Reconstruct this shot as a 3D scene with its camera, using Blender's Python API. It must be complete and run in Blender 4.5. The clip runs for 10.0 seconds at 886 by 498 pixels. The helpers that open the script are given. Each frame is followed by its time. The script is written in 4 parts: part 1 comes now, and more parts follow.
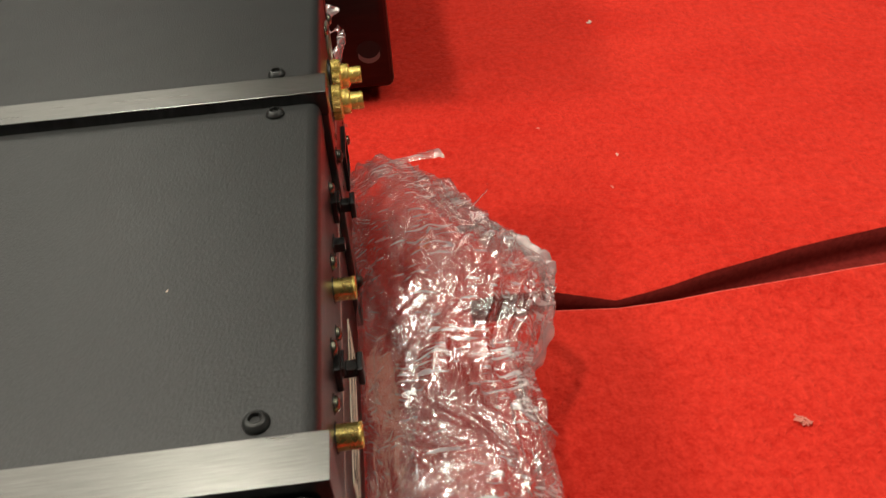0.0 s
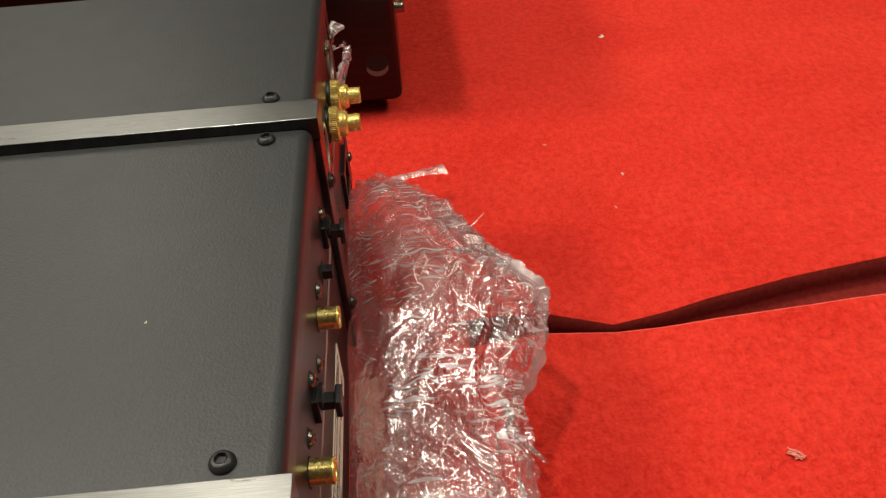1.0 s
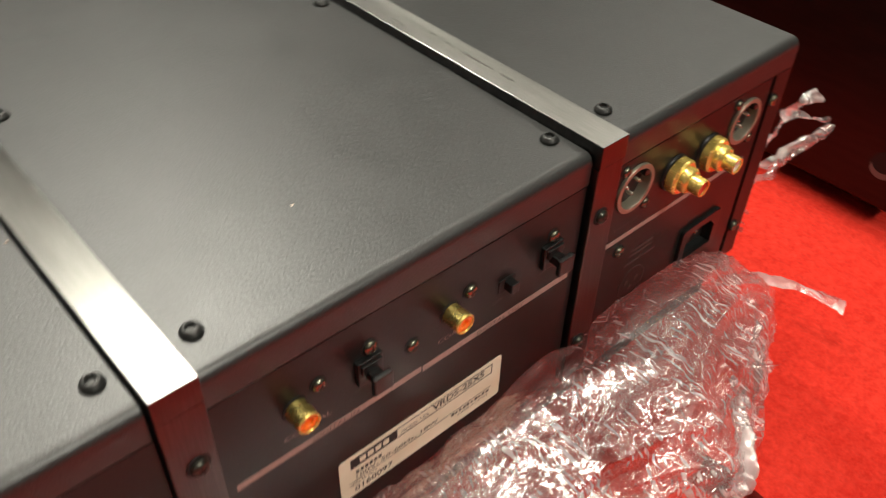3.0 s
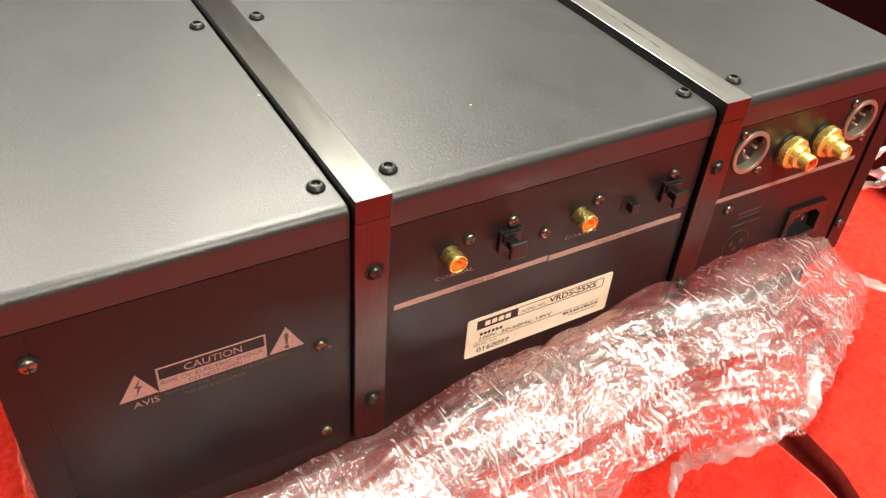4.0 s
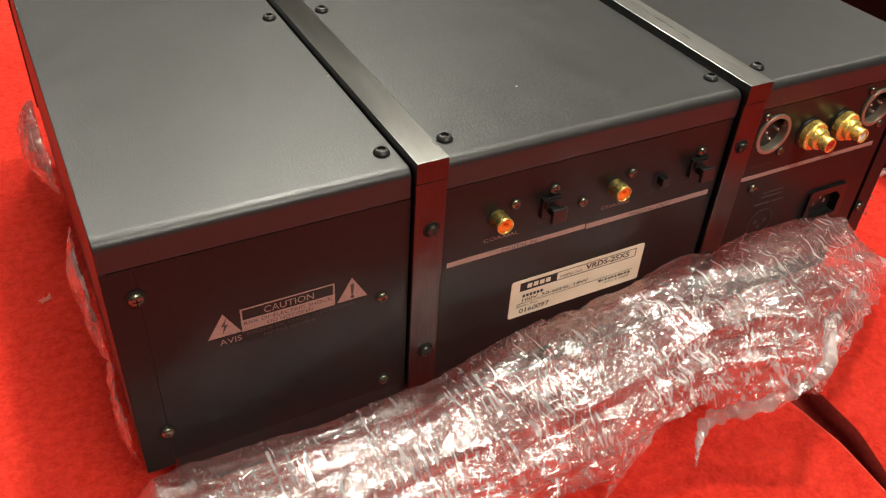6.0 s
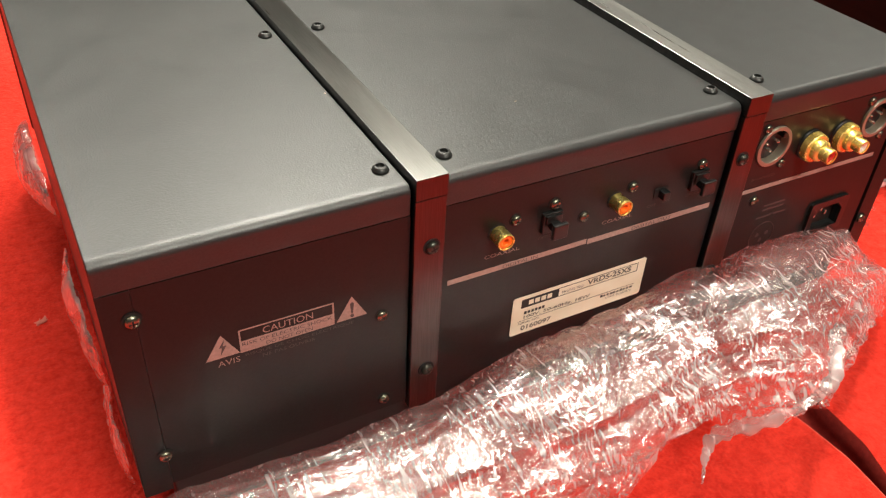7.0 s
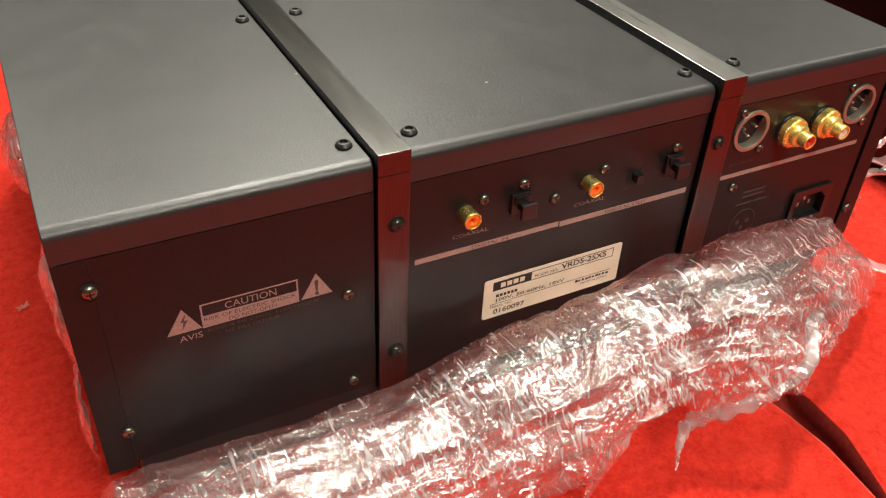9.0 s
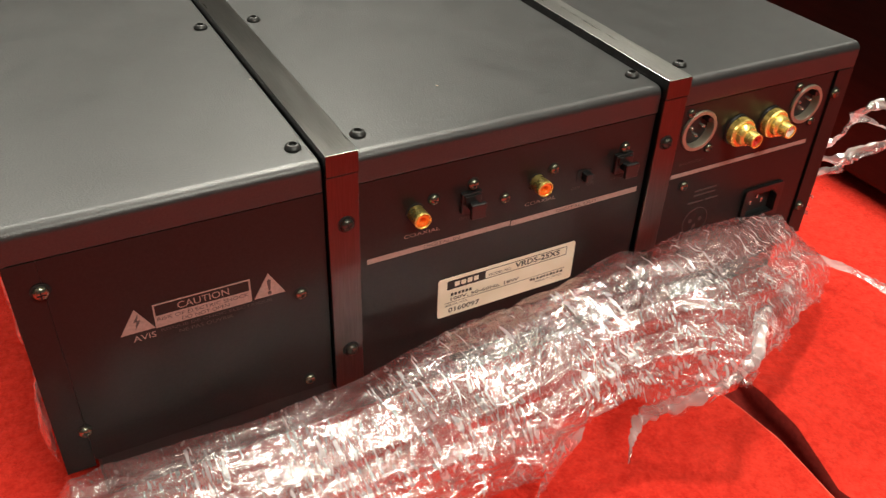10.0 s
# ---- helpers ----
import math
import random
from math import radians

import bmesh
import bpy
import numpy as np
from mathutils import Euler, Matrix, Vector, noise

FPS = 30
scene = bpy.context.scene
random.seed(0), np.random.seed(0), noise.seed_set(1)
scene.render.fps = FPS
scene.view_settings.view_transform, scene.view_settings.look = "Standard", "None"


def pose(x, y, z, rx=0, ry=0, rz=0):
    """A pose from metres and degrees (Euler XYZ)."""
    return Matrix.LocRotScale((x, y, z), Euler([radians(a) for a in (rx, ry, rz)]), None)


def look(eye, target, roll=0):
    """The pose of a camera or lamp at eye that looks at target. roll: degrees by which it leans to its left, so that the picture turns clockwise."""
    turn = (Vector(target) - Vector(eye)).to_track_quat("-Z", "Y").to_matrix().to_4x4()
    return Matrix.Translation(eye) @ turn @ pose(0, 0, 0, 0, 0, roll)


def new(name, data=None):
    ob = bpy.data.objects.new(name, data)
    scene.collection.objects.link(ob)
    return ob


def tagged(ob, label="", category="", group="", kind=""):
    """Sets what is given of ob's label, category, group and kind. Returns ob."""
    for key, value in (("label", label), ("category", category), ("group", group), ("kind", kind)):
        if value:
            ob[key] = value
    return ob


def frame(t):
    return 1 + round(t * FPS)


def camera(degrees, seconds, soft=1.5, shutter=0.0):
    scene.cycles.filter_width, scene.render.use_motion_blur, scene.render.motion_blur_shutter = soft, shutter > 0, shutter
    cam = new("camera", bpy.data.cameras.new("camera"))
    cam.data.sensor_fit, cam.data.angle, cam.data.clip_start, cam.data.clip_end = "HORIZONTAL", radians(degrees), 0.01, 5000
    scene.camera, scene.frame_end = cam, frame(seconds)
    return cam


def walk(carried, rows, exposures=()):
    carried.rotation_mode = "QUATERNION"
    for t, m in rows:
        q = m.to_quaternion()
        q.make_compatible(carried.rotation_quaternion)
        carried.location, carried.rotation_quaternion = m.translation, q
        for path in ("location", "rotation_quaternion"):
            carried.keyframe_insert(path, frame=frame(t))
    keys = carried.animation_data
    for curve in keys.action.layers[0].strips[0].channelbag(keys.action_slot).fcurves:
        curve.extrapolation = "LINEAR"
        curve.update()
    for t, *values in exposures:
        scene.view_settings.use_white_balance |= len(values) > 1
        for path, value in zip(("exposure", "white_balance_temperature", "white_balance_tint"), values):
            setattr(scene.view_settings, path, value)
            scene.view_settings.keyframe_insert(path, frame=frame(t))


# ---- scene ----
# The lens, the way of the camera.
cam = camera(54.85, 10.0, soft=1.2, shutter=0.4)
PATH = [
    (0, (0.0066, -0.0257, 0.3384), (0.3847, -0.0491, 0.0120), -4.23),
    (0.5, (0.0111, -0.0404, 0.3523), (0.3904, -0.0553, 0.0269), -4.21),
    (1, (0.0132, -0.0402, 0.3469), (0.3916, -0.0506, 0.0203), -4.17),
    (1.5, (0.0287, -0.0398, 0.3393), (0.4029, -0.0307, 0.0077), -2.65),
    (1.8, (0.0546, -0.0483, 0.3229), (0.4196, 0.0064, -0.0143), -0.57),
    (2, (0.0758, -0.0676, 0.3268), (0.4070, 0.0600, -0.0254), -2.57),
    (2.1, (0.0873, -0.0768, 0.3381), (0.4017, 0.0720, -0.0211), -3.15),
    (2.2, (0.0921, -0.0816, 0.3368), (0.4067, 0.0780, -0.0174), -3.08),
    (3.3, (0.0788, -0.1823, 0.3490), (0.3072, 0.1172, 0.0202), 4.42),
    (3.5, (0.0493, -0.1991, 0.3493), (0.2731, 0.1113, 0.0275), 5.43),
    (3.7, (0.0310, -0.2120, 0.3423), (0.2486, 0.1134, 0.0311), 4.79),
    (4, (0.0227, -0.2217, 0.3482), (0.2306, 0.1058, 0.0326), 4.93),
    (4.5, (0.0140, -0.2232, 0.3556), (0.2153, 0.1125, 0.0444), 4.39),
    (5, (0.0120, -0.2358, 0.3514), (0.2075, 0.1033, 0.0403), 4.35),
    (5.5, (-0.0074, -0.2529, 0.3567), (0.1868, 0.0868, 0.0454), 4.07),
    (6.8, (-0.0070, -0.2579, 0.3495), (0.1917, 0.0862, 0.0460), 3.44),
    (7, (-0.0064, -0.2526, 0.3522), (0.1926, 0.0925, 0.0500), 3.30),
    (7.5, (0.0011, -0.2670, 0.3451), (0.1965, 0.0828, 0.0460), 2.88),
    (8, (0.0032, -0.2682, 0.3424), (0.1953, 0.0839, 0.0439), 2.90),
    (8.5, (0.0053, -0.2696, 0.3414), (0.1972, 0.0833, 0.0437), 2.81),
    (9, (0.0096, -0.2693, 0.3410), (0.2020, 0.0837, 0.0438), 2.76),
    (9.5, (0.0140, -0.2726, 0.3446), (0.2083, 0.0808, 0.0491), 2.71),
    (10, (0.0208, -0.2858, 0.3429), (0.2196, 0.0676, 0.0503), 2.50),
]
walk(cam, [(t, look(eye, target, roll)) for t, eye, target, roll in PATH], exposures=[(0.0, -0.36), (0.5, -0.31), (1.0, -0.28), (1.6, -0.32), (2.2, -0.08), (3.3, 0.45), (3.6, 0.93), (4.0, 1.12), (4.5, 0.62), (5.0, 0.40), (5.5, 0.13), (6.0, 0.25), (6.8, 0.58), (7.0, 0.66), (7.5, 0.60), (8.5, 0.58), (9.0, 0.48), (10.0, 0.40)])

# ---- light ----
world = bpy.data.worlds.new("room_air")
scene.world = world
world.use_nodes = True
world.node_tree.nodes["Background"].inputs[0].default_value = (0.9, 0.85, 0.78, 1)
world.node_tree.nodes["Background"].inputs[1].default_value = 0.02


def area_lamp(name, place, aim, size_x, size_y, watts, colour):
    data = bpy.data.lights.new(name, "AREA")
    data.shape, data.size, data.size_y, data.energy, data.color = "RECTANGLE", size_x, size_y, watts, colour
    ob = new(name, data)
    ob.matrix_world = look(place, aim)
    return ob


WARM = (0.955, 0.922, 0.795)
area_lamp("ceiling_spot_main", (0.66, 0.50, 2.28), (0.25, 0.0, 0), 0.15, 0.15, 31, WARM)
area_lamp("ceiling_spot_back", (0.74, 1.74, 2.28), (0.2, 0.1, 0), 0.40, 0.40, 68, WARM)
area_lamp("ceiling_spot_far", (-0.30, 1.95, 2.28), (0.1, 0.1, 0.1), 0.60, 0.50, 40, WARM)
area_lamp("ceiling_spot_west", (-1.0, 0.20, 2.28), (0.2, 0.0, 0), 0.40, 0.40, 5, WARM)
area_lamp("ceiling_panel_over", (0.25, -0.30, 2.28), (0.25, 0.0, 0), 0.50, 0.50, 8, WARM)
area_lamp("ceiling_spot_corner", (1.60, -0.30, 2.28), (0.25, 0.0, 0), 0.50, 0.50, 5, WARM)
# added fill with no known source, brightens the player's top covers
area_lamp("fill_east", (2.9, 1.3, 2.28), (2.9, 1.3, 0), 2.0, 1.1, 26, WARM)
# unseen frontal fill, added to lift the rear plates and sticker
area_lamp("fill_south", (0.45, -1.70, 2.28), (0.25, 0.0, 0), 0.90, 0.50, 64, WARM)


# ---- materials ----
def material(name, colour, rough=0.5, metal=0.0, spec=0.5):
    m = bpy.data.materials.new(name)
    m.use_nodes = True
    b = m.node_tree.nodes["Principled BSDF"]
    b.inputs["Base Color"].default_value = (*colour, 1)
    b.inputs["Roughness"].default_value = rough
    b.inputs["Metallic"].default_value = metal
    b.inputs["Specular IOR Level"].default_value = spec
    return m


def noise_node(m, scale, detail=3.0, rough=0.55, stretch=(1, 1, 1)):
    nt = m.node_tree
    co = nt.nodes.new("ShaderNodeTexCoord")
    mp = nt.nodes.new("ShaderNodeMapping")
    mp.inputs["Scale"].default_value = stretch
    n = nt.nodes.new("ShaderNodeTexNoise")
    n.inputs["Scale"].default_value, n.inputs["Detail"].default_value, n.inputs["Roughness"].default_value = scale, detail, rough
    nt.links.new(co.outputs["Object"], mp.inputs[0])
    nt.links.new(mp.outputs[0], n.inputs["Vector"])
    return n.outputs["Fac"]


def bump(m, fac, strength, distance, chain=None):
    nt = m.node_tree
    b = nt.nodes.new("ShaderNodeBump")
    b.inputs["Strength"].default_value, b.inputs["Distance"].default_value = strength, distance
    nt.links.new(fac, b.inputs["Height"])
    if chain is not None:
        nt.links.new(chain, b.inputs["Normal"])
    nt.links.new(b.outputs[0], nt.nodes["Principled BSDF"].inputs["Normal"])
    return b.outputs[0]


def tint(m, fac, low, high, lo=0.3, hi=0.7, socket="Base Color"):
    nt = m.node_tree
    r = nt.nodes.new("ShaderNodeMapRange")
    r.inputs[1].default_value, r.inputs[2].default_value = lo, hi
    nt.links.new(fac, r.inputs[0])
    if socket != "Base Color":
        r.inputs[3].default_value, r.inputs[4].default_value = low, high
        nt.links.new(r.outputs[0], nt.nodes["Principled BSDF"].inputs[socket])
        return
    mix = nt.nodes.new("ShaderNodeMix")
    mix.data_type = "RGBA"
    mix.inputs[6].default_value, mix.inputs[7].default_value = (*low, 1), (*high, 1)
    nt.links.new(r.outputs[0], mix.inputs[0])
    nt.links.new(mix.outputs[2], nt.nodes["Principled BSDF"].inputs["Base Color"])


def paint_material(name, low, high, rough, grain):
    m = material(name, low, rough)
    tint(m, noise_node(m, 900, 2), low, high)
    tint(m, noise_node(m, 14, 3), rough - 0.05, rough + 0.07, socket="Roughness")
    bump(m, noise_node(m, 1100, 2), grain, 0.0004)
    return m


COVER = paint_material("grey_hammered_paint", (0.0170, 0.0175, 0.0171), (0.0260, 0.0267, 0.0262), 0.50, 0.32)
tint(COVER, noise_node(COVER, 70, 4, 0.6), 0.34, 0.40, socket="Roughness")
COVER.node_tree.nodes["Principled BSDF"].inputs["Specular IOR Level"].default_value = 0.57
PANEL = paint_material("dark_grey_panel_paint", (0.0076, 0.0085, 0.0082), (0.0116, 0.0127, 0.0123), 0.33, 0.10)
PANEL.node_tree.nodes["Principled BSDF"].inputs["Specular IOR Level"].default_value = 0.28
CHASSIS = paint_material("black_chassis_paint", (0.010, 0.010, 0.010), (0.016, 0.015, 0.015), 0.5, 0.15)

BRUSHED = material("brushed_aluminium", (0.62, 0.60, 0.57), 0.38, 1.0)
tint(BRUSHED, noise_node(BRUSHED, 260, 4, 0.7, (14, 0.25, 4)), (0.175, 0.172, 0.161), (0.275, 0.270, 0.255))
tint(BRUSHED, noise_node(BRUSHED, 60, 3, 0.6, (6, 0.3, 2)), 0.27, 0.35, socket="Roughness")
grain = BRUSHED.node_tree.nodes.new("ShaderNodeCombineXYZ")
grain.inputs[0].default_value = 1.0
BRUSHED.node_tree.nodes["Principled BSDF"].inputs["Anisotropic"].default_value = 0.7
BRUSHED.node_tree.links.new(grain.outputs[0], BRUSHED.node_tree.nodes["Principled BSDF"].inputs["Tangent"])
# darker metal for the bars' sides and ends and the rear straps
STRAP_END = material("dark_strap_metal", (0.12, 0.115, 0.115), 0.32, 1.0)
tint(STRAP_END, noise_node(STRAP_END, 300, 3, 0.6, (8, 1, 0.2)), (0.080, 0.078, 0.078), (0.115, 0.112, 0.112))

GOLD = material("gold_plating", (0.88, 0.68, 0.19), 0.22, 0.7)
tint(GOLD, noise_node(GOLD, 500, 3), 0.18, 0.30, socket="Roughness")
BRASS = material("dull_brass", (0.42, 0.34, 0.11), 0.25, 0.85)
tint(BRASS, noise_node(BRASS, 300, 3), 0.20, 0.36, socket="Roughness")
BLACK_SCREW = material("blackened_steel", (0.030, 0.030, 0.029), 0.42, 0.5)
STEEL_SCREW = material("bronzed_steel_screw", (0.22, 0.22, 0.165), 0.26, 0.9)
DARK_SCREW = material("oxide_black_screw", (0.075, 0.075, 0.062), 0.28, 0.8)
SOCKET_BLACK = material("black_plastic", (0.008, 0.008, 0.008), 0.35)
tint(SOCKET_BLACK, noise_node(SOCKET_BLACK, 700, 2), 0.28, 0.42, socket="Roughness")
HOLE_BLACK = material("dark_opening", (0.003, 0.003, 0.003), 0.7)
ORANGE = material("orange_insulator", (0.95, 0.20, 0.015), 0.35)
RED_INSERT = material("red_insulator", (0.55, 0.03, 0.02), 0.35)
WHITE_INSERT = material("white_insulator", (0.75, 0.70, 0.62), 0.35)
NICKEL = material("nickel_ring", (0.30, 0.265, 0.205), 0.40, 0.5)
PIN = material("bright_pin_metal", (0.62, 0.58, 0.50), 0.25, 0.9)
LIT_LIP = material("lit_lip_grey", (0.14, 0.12, 0.11), 0.5)
XLR_WELL = material("dark_socket_well", (0.055, 0.050, 0.034), 0.35)
PRINT = material("pale_printing", (0.38, 0.27, 0.235), 0.5)
tint(PRINT, noise_node(PRINT, 700, 3), (0.27, 0.195, 0.170), (0.36, 0.265, 0.230))
PRINT_FAINT = material("faint_printing", (0.050, 0.042, 0.038), 0.5)
PRINT_DARK = material("printing_gap", (0.05, 0.042, 0.04), 0.45)
STICKER = material("cream_sticker_paper", (0.80, 0.74, 0.58), 0.45)
tint(STICKER, noise_node(STICKER, 60, 4), (0.74, 0.67, 0.50), (0.84, 0.79, 0.64))
INK = material("black_ink", (0.012, 0.011, 0.010), 0.5)

CLOTH = material("red_fleece", (0.62, 0.018, 0.010), 0.95, 0.0, 0.1)
cloth_nodes, cloth_links = CLOTH.node_tree.nodes, CLOTH.node_tree.links


def weigh(first, gain, second):
    """first * gain + second, on the cloth's textures."""
    n = cloth_nodes.new("ShaderNodeMath")
    n.operation = "MULTIPLY_ADD"
    n.inputs[1].default_value = gain
    cloth_links.new(first, n.inputs[0])
    cloth_links.new(second, n.inputs[2])
    return n.outputs[0]


brushed, tufts, pile = noise_node(CLOTH, 9, 5, 0.65, (1, 0.6, 1)), noise_node(CLOTH, 190, 4, 0.6), noise_node(CLOTH, 520, 3, 0.6)
tint(CLOTH, weigh(brushed, 0.9, weigh(tufts, 1.3, pile)), (0.48, 0.0160, 0.0090), (0.68, 0.040, 0.0230), 1.28, 1.94)
CLOTH.node_tree.nodes["Principled BSDF"].inputs["Sheen Weight"].default_value = 0.13
CLOTH.node_tree.nodes["Principled BSDF"].inputs["Sheen Tint"].default_value = (1.0, 0.22, 0.16, 1)
n1 = bump(CLOTH, noise_node(CLOTH, 55, 3, 0.5), 0.7, 0.0060)
n2 = bump(CLOTH, tufts, 0.9, 0.0026, n1)
bump(CLOTH, pile, 0.7, 0.0012, n2)
# darker red for the pleat's trench: the shade in it is put into colour
PLEAT_SHADE = material("pleat_shade_red", (0.10, 0.015, 0.011), 0.95, 0.0, 0.03)
tint(PLEAT_SHADE, noise_node(PLEAT_SHADE, 300, 4), (0.13, 0.013, 0.010), (0.19, 0.020, 0.016))
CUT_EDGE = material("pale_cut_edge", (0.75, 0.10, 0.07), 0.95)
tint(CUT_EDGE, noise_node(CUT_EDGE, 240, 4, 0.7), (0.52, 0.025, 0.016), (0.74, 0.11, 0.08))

MAHOGANY = material("dark_mahogany_lacquer", (0.010, 0.002, 0.002), 0.30, 0.0, 0.3)
tint(MAHOGANY, noise_node(MAHOGANY, 30, 5, 0.6, (1, 1, 8)), (0.007, 0.0028, 0.0024), (0.018, 0.0066, 0.0052))
FADED = material("pink_lint", (0.62, 0.20, 0.15), 0.9)
LINT = material("pale_lint", (0.72, 0.58, 0.48), 0.8)
WALL = material("wall_paint", (0.06, 0.045, 0.038), 0.9)
tint(WALL, noise_node(WALL, 3, 4), (0.05, 0.038, 0.032), (0.07, 0.054, 0.046))
CEIL = material("ceiling_paint", (0.45, 0.42, 0.38), 0.9)
tint(CEIL, noise_node(CEIL, 2, 4), (0.50, 0.48, 0.45), (0.58, 0.56, 0.53))
BOARDS = material("dark_floor", (0.09, 0.055, 0.035), 0.5)
tint(BOARDS, noise_node(BOARDS, 6, 4, 0.6, (1, 10, 1)), (0.06, 0.036, 0.022), (0.12, 0.075, 0.048))


def film_material(name, gloss, sheen, haze, painted_glint, even=False):
    """Clear plastic film: see-through, with a mirror-like coat that grows at grazing angles, fine crinkles in patches
    and glints painted as pale needles.
    """
    m = bpy.data.materials.new(name)
    m.use_nodes = True
    nt = m.node_tree
    nt.nodes.remove(nt.nodes["Principled BSDF"])
    out = nt.nodes["Material Output"]

    def node(kind, **values):
        n = nt.nodes.new("ShaderNode" + kind)
        for key, value in values.items():
            n.inputs[key.replace("_", " ")].default_value = value
        return n

    def maths(operation, a, b, c=None):
        n = nt.nodes.new("ShaderNodeMath")
        n.operation = operation
        for k, v in enumerate((a, b, c)):
            if isinstance(v, (int, float)):
                n.inputs[k].default_value = v
            elif v is not None:
                nt.links.new(v, n.inputs[k])
        return n.outputs[0]

    def span(fac, lo, hi, low, high):
        n = nt.nodes.new("ShaderNodeMapRange")
        for k, v in enumerate((lo, hi, low, high)):
            n.inputs[k + 1].default_value = v
        nt.links.new(fac, n.inputs[0])
        return n.outputs[0]

    def mix(fac, a, b):
        n = nt.nodes.new("ShaderNodeMixShader")
        if isinstance(fac, float):
            n.inputs[0].default_value = fac
        else:
            nt.links.new(fac, n.inputs[0])
        nt.links.new(a.outputs[0], n.inputs[1])
        nt.links.new(b.outputs[0], n.inputs[2])
        return n

    clear = node("BsdfTransparent", Color=(0.995, 0.99, 0.99, 1))
    coat = node("BsdfGlossy", Color=(1, 1, 1, 1), Roughness=0.07)
    milk = mix(0.5, node("BsdfDiffuse", Color=(0.9, 0.89, 0.89, 1)), node("BsdfTranslucent", Color=(0.9, 0.89, 0.89, 1)))
    # the grain is bent, so that no two crinkles run alike
    place, sway, bend = node("TexCoord").outputs["Object"], node("TexNoise", Scale=70.0, Detail=2.0), nt.nodes.new("ShaderNodeVectorMath")
    bend.operation, bend.inputs[1].default_value = "MULTIPLY_ADD", (0.008, 0.008, 0.008)
    nt.links.new(place, sway.inputs["Vector"])
    nt.links.new(sway.outputs["Color"], bend.inputs[0])
    nt.links.new(place, bend.inputs[2])
    straight, place = place, bend.outputs[0]

    def wave(scale, detail, stretch=(1, 1, 1), turn=(0, 0, 0), bent=True):
        slant, tex = node("Mapping", Scale=stretch, Rotation=turn), node("TexNoise", Scale=scale, Detail=detail)
        nt.links.new(place if bent else straight, slant.inputs["Vector"])
        nt.links.new(slant.outputs[0], tex.inputs["Vector"])
        return tex.outputs["Fac"]

    slack = nt.nodes.new("ShaderNodeAttribute")
    slack.attribute_name = "slack"
    slack, last = (1.0 if even else slack.outputs["Fac"]), None
    for scale, stretch, turn, dist, low, high in ((230, (0.2, 1, 1), (0.9, 0.15, 0.2), 0.0015, 0.1, 0.6), (560, (0.12, 1, 0.7), (0.5, 0.25, -0.35), 0.0013, 0.15, 0.9), (640, (0.12, 1, 0.7), (0.8, 0.3, 0.35), 0.0012, 0.1, 0.9), (1150, (0.13, 1, 0.8), (1.2, 0.5, -0.15), 0.0009, 0.0, 1.0)):
        fold = wave(scale, 1.0, stretch, turn)
        if scale > 300:
            fold = maths("PINGPONG", fold, 0.20)
        b = node("Bump", Distance=dist)
        nt.links.new(fold, b.inputs["Height"])
        nt.links.new(maths("MULTIPLY", span(wave(40 + scale * 0.03, 1.0), 0.45, 0.62, low, high), slack if even else span(slack, 0.7, 1.0, 0.9, 1.0)), b.inputs["Strength"])
        if last is not None:
            nt.links.new(last, b.inputs["Normal"])
        last = b.outputs[0]
    soft_coat = node("BsdfGlossy", Color=(1, 1, 1, 1), Roughness=0.30)
    for lobe in (coat, soft_coat):
        nt.links.new(last, lobe.inputs["Normal"])
    coat = mix(0.14, coat, soft_coat)
    # glints on creases, painted in white: short straight needles that gather in places
    marks = None
    for scale, turn_z, aspect in ((520, 1.30, 0.06), (560, 2.6, 0.06), (600, 0.45, 0.07), (560, 1.9, 0.06)):
        one = span(wave(scale, 0.0, (1.0, aspect, 0.35), (0.4 * turn_z, 0.3, turn_z), False), 0.70, 0.73, 0.0, painted_glint)
        one = maths("MULTIPLY", one, span(wave(26, 1.0, turn=(turn_z, 0, 0)), 0.52, 0.62, 0.0, 1.0))
        marks = one if marks is None else maths("MAXIMUM", marks, one)
    if not even:
        marks = maths("MULTIPLY", marks, span(slack, 0.7, 0.95, 0.55, 1.0))
    body = mix(maths("ADD", marks, maths("MULTIPLY", span(wave(34, 2.0, (0.5, 1, 1)), 0.42, 0.68, 0.45 * haze, 2.0 * haze), slack if even else span(slack, 0.7, 1.0, 0.85, 1.0))), clear, milk)
    face = nt.nodes.new("ShaderNodeLayerWeight")
    shine = maths("MULTIPLY_ADD", maths("POWER", face.outputs["Facing"], 4.0), gloss, sheen)
    nt.links.new(mix(shine, body, coat).outputs[0], out.inputs[0])
    return m


FILM = film_material("clear_plastic_film", 0.40, 0.20, 0.095, 0.80)
FILM_INNER = film_material("folded_plastic_film", 0.27, 0.15, 0.070, 0.55)
FILM_DENSE = film_material("bunched_plastic_film", 0.5, 0.32, 0.38, 0.6, True)


# ---- mesh helpers ----
def mesh_of(bm, name, material_, smooth=False):
    me = bpy.data.meshes.new(name)
    if smooth:
        for f in bm.faces:
            f.smooth = True
    bm.to_mesh(me)
    bm.free()
    me.materials.append(material_)
    return me


def part(name, bm, material_, parent, label="", smooth=False):
    ob = new(name, mesh_of(bm, name, material_, smooth))
    ob.parent = parent
    return tagged(ob, label)


def thing(name, label, category, group="", kind="", place=(0, 0, 0)):
    ob = new(name)
    ob.location = place
    ob.empty_display_size = 0.02
    return tagged(ob, label, category, group, kind)


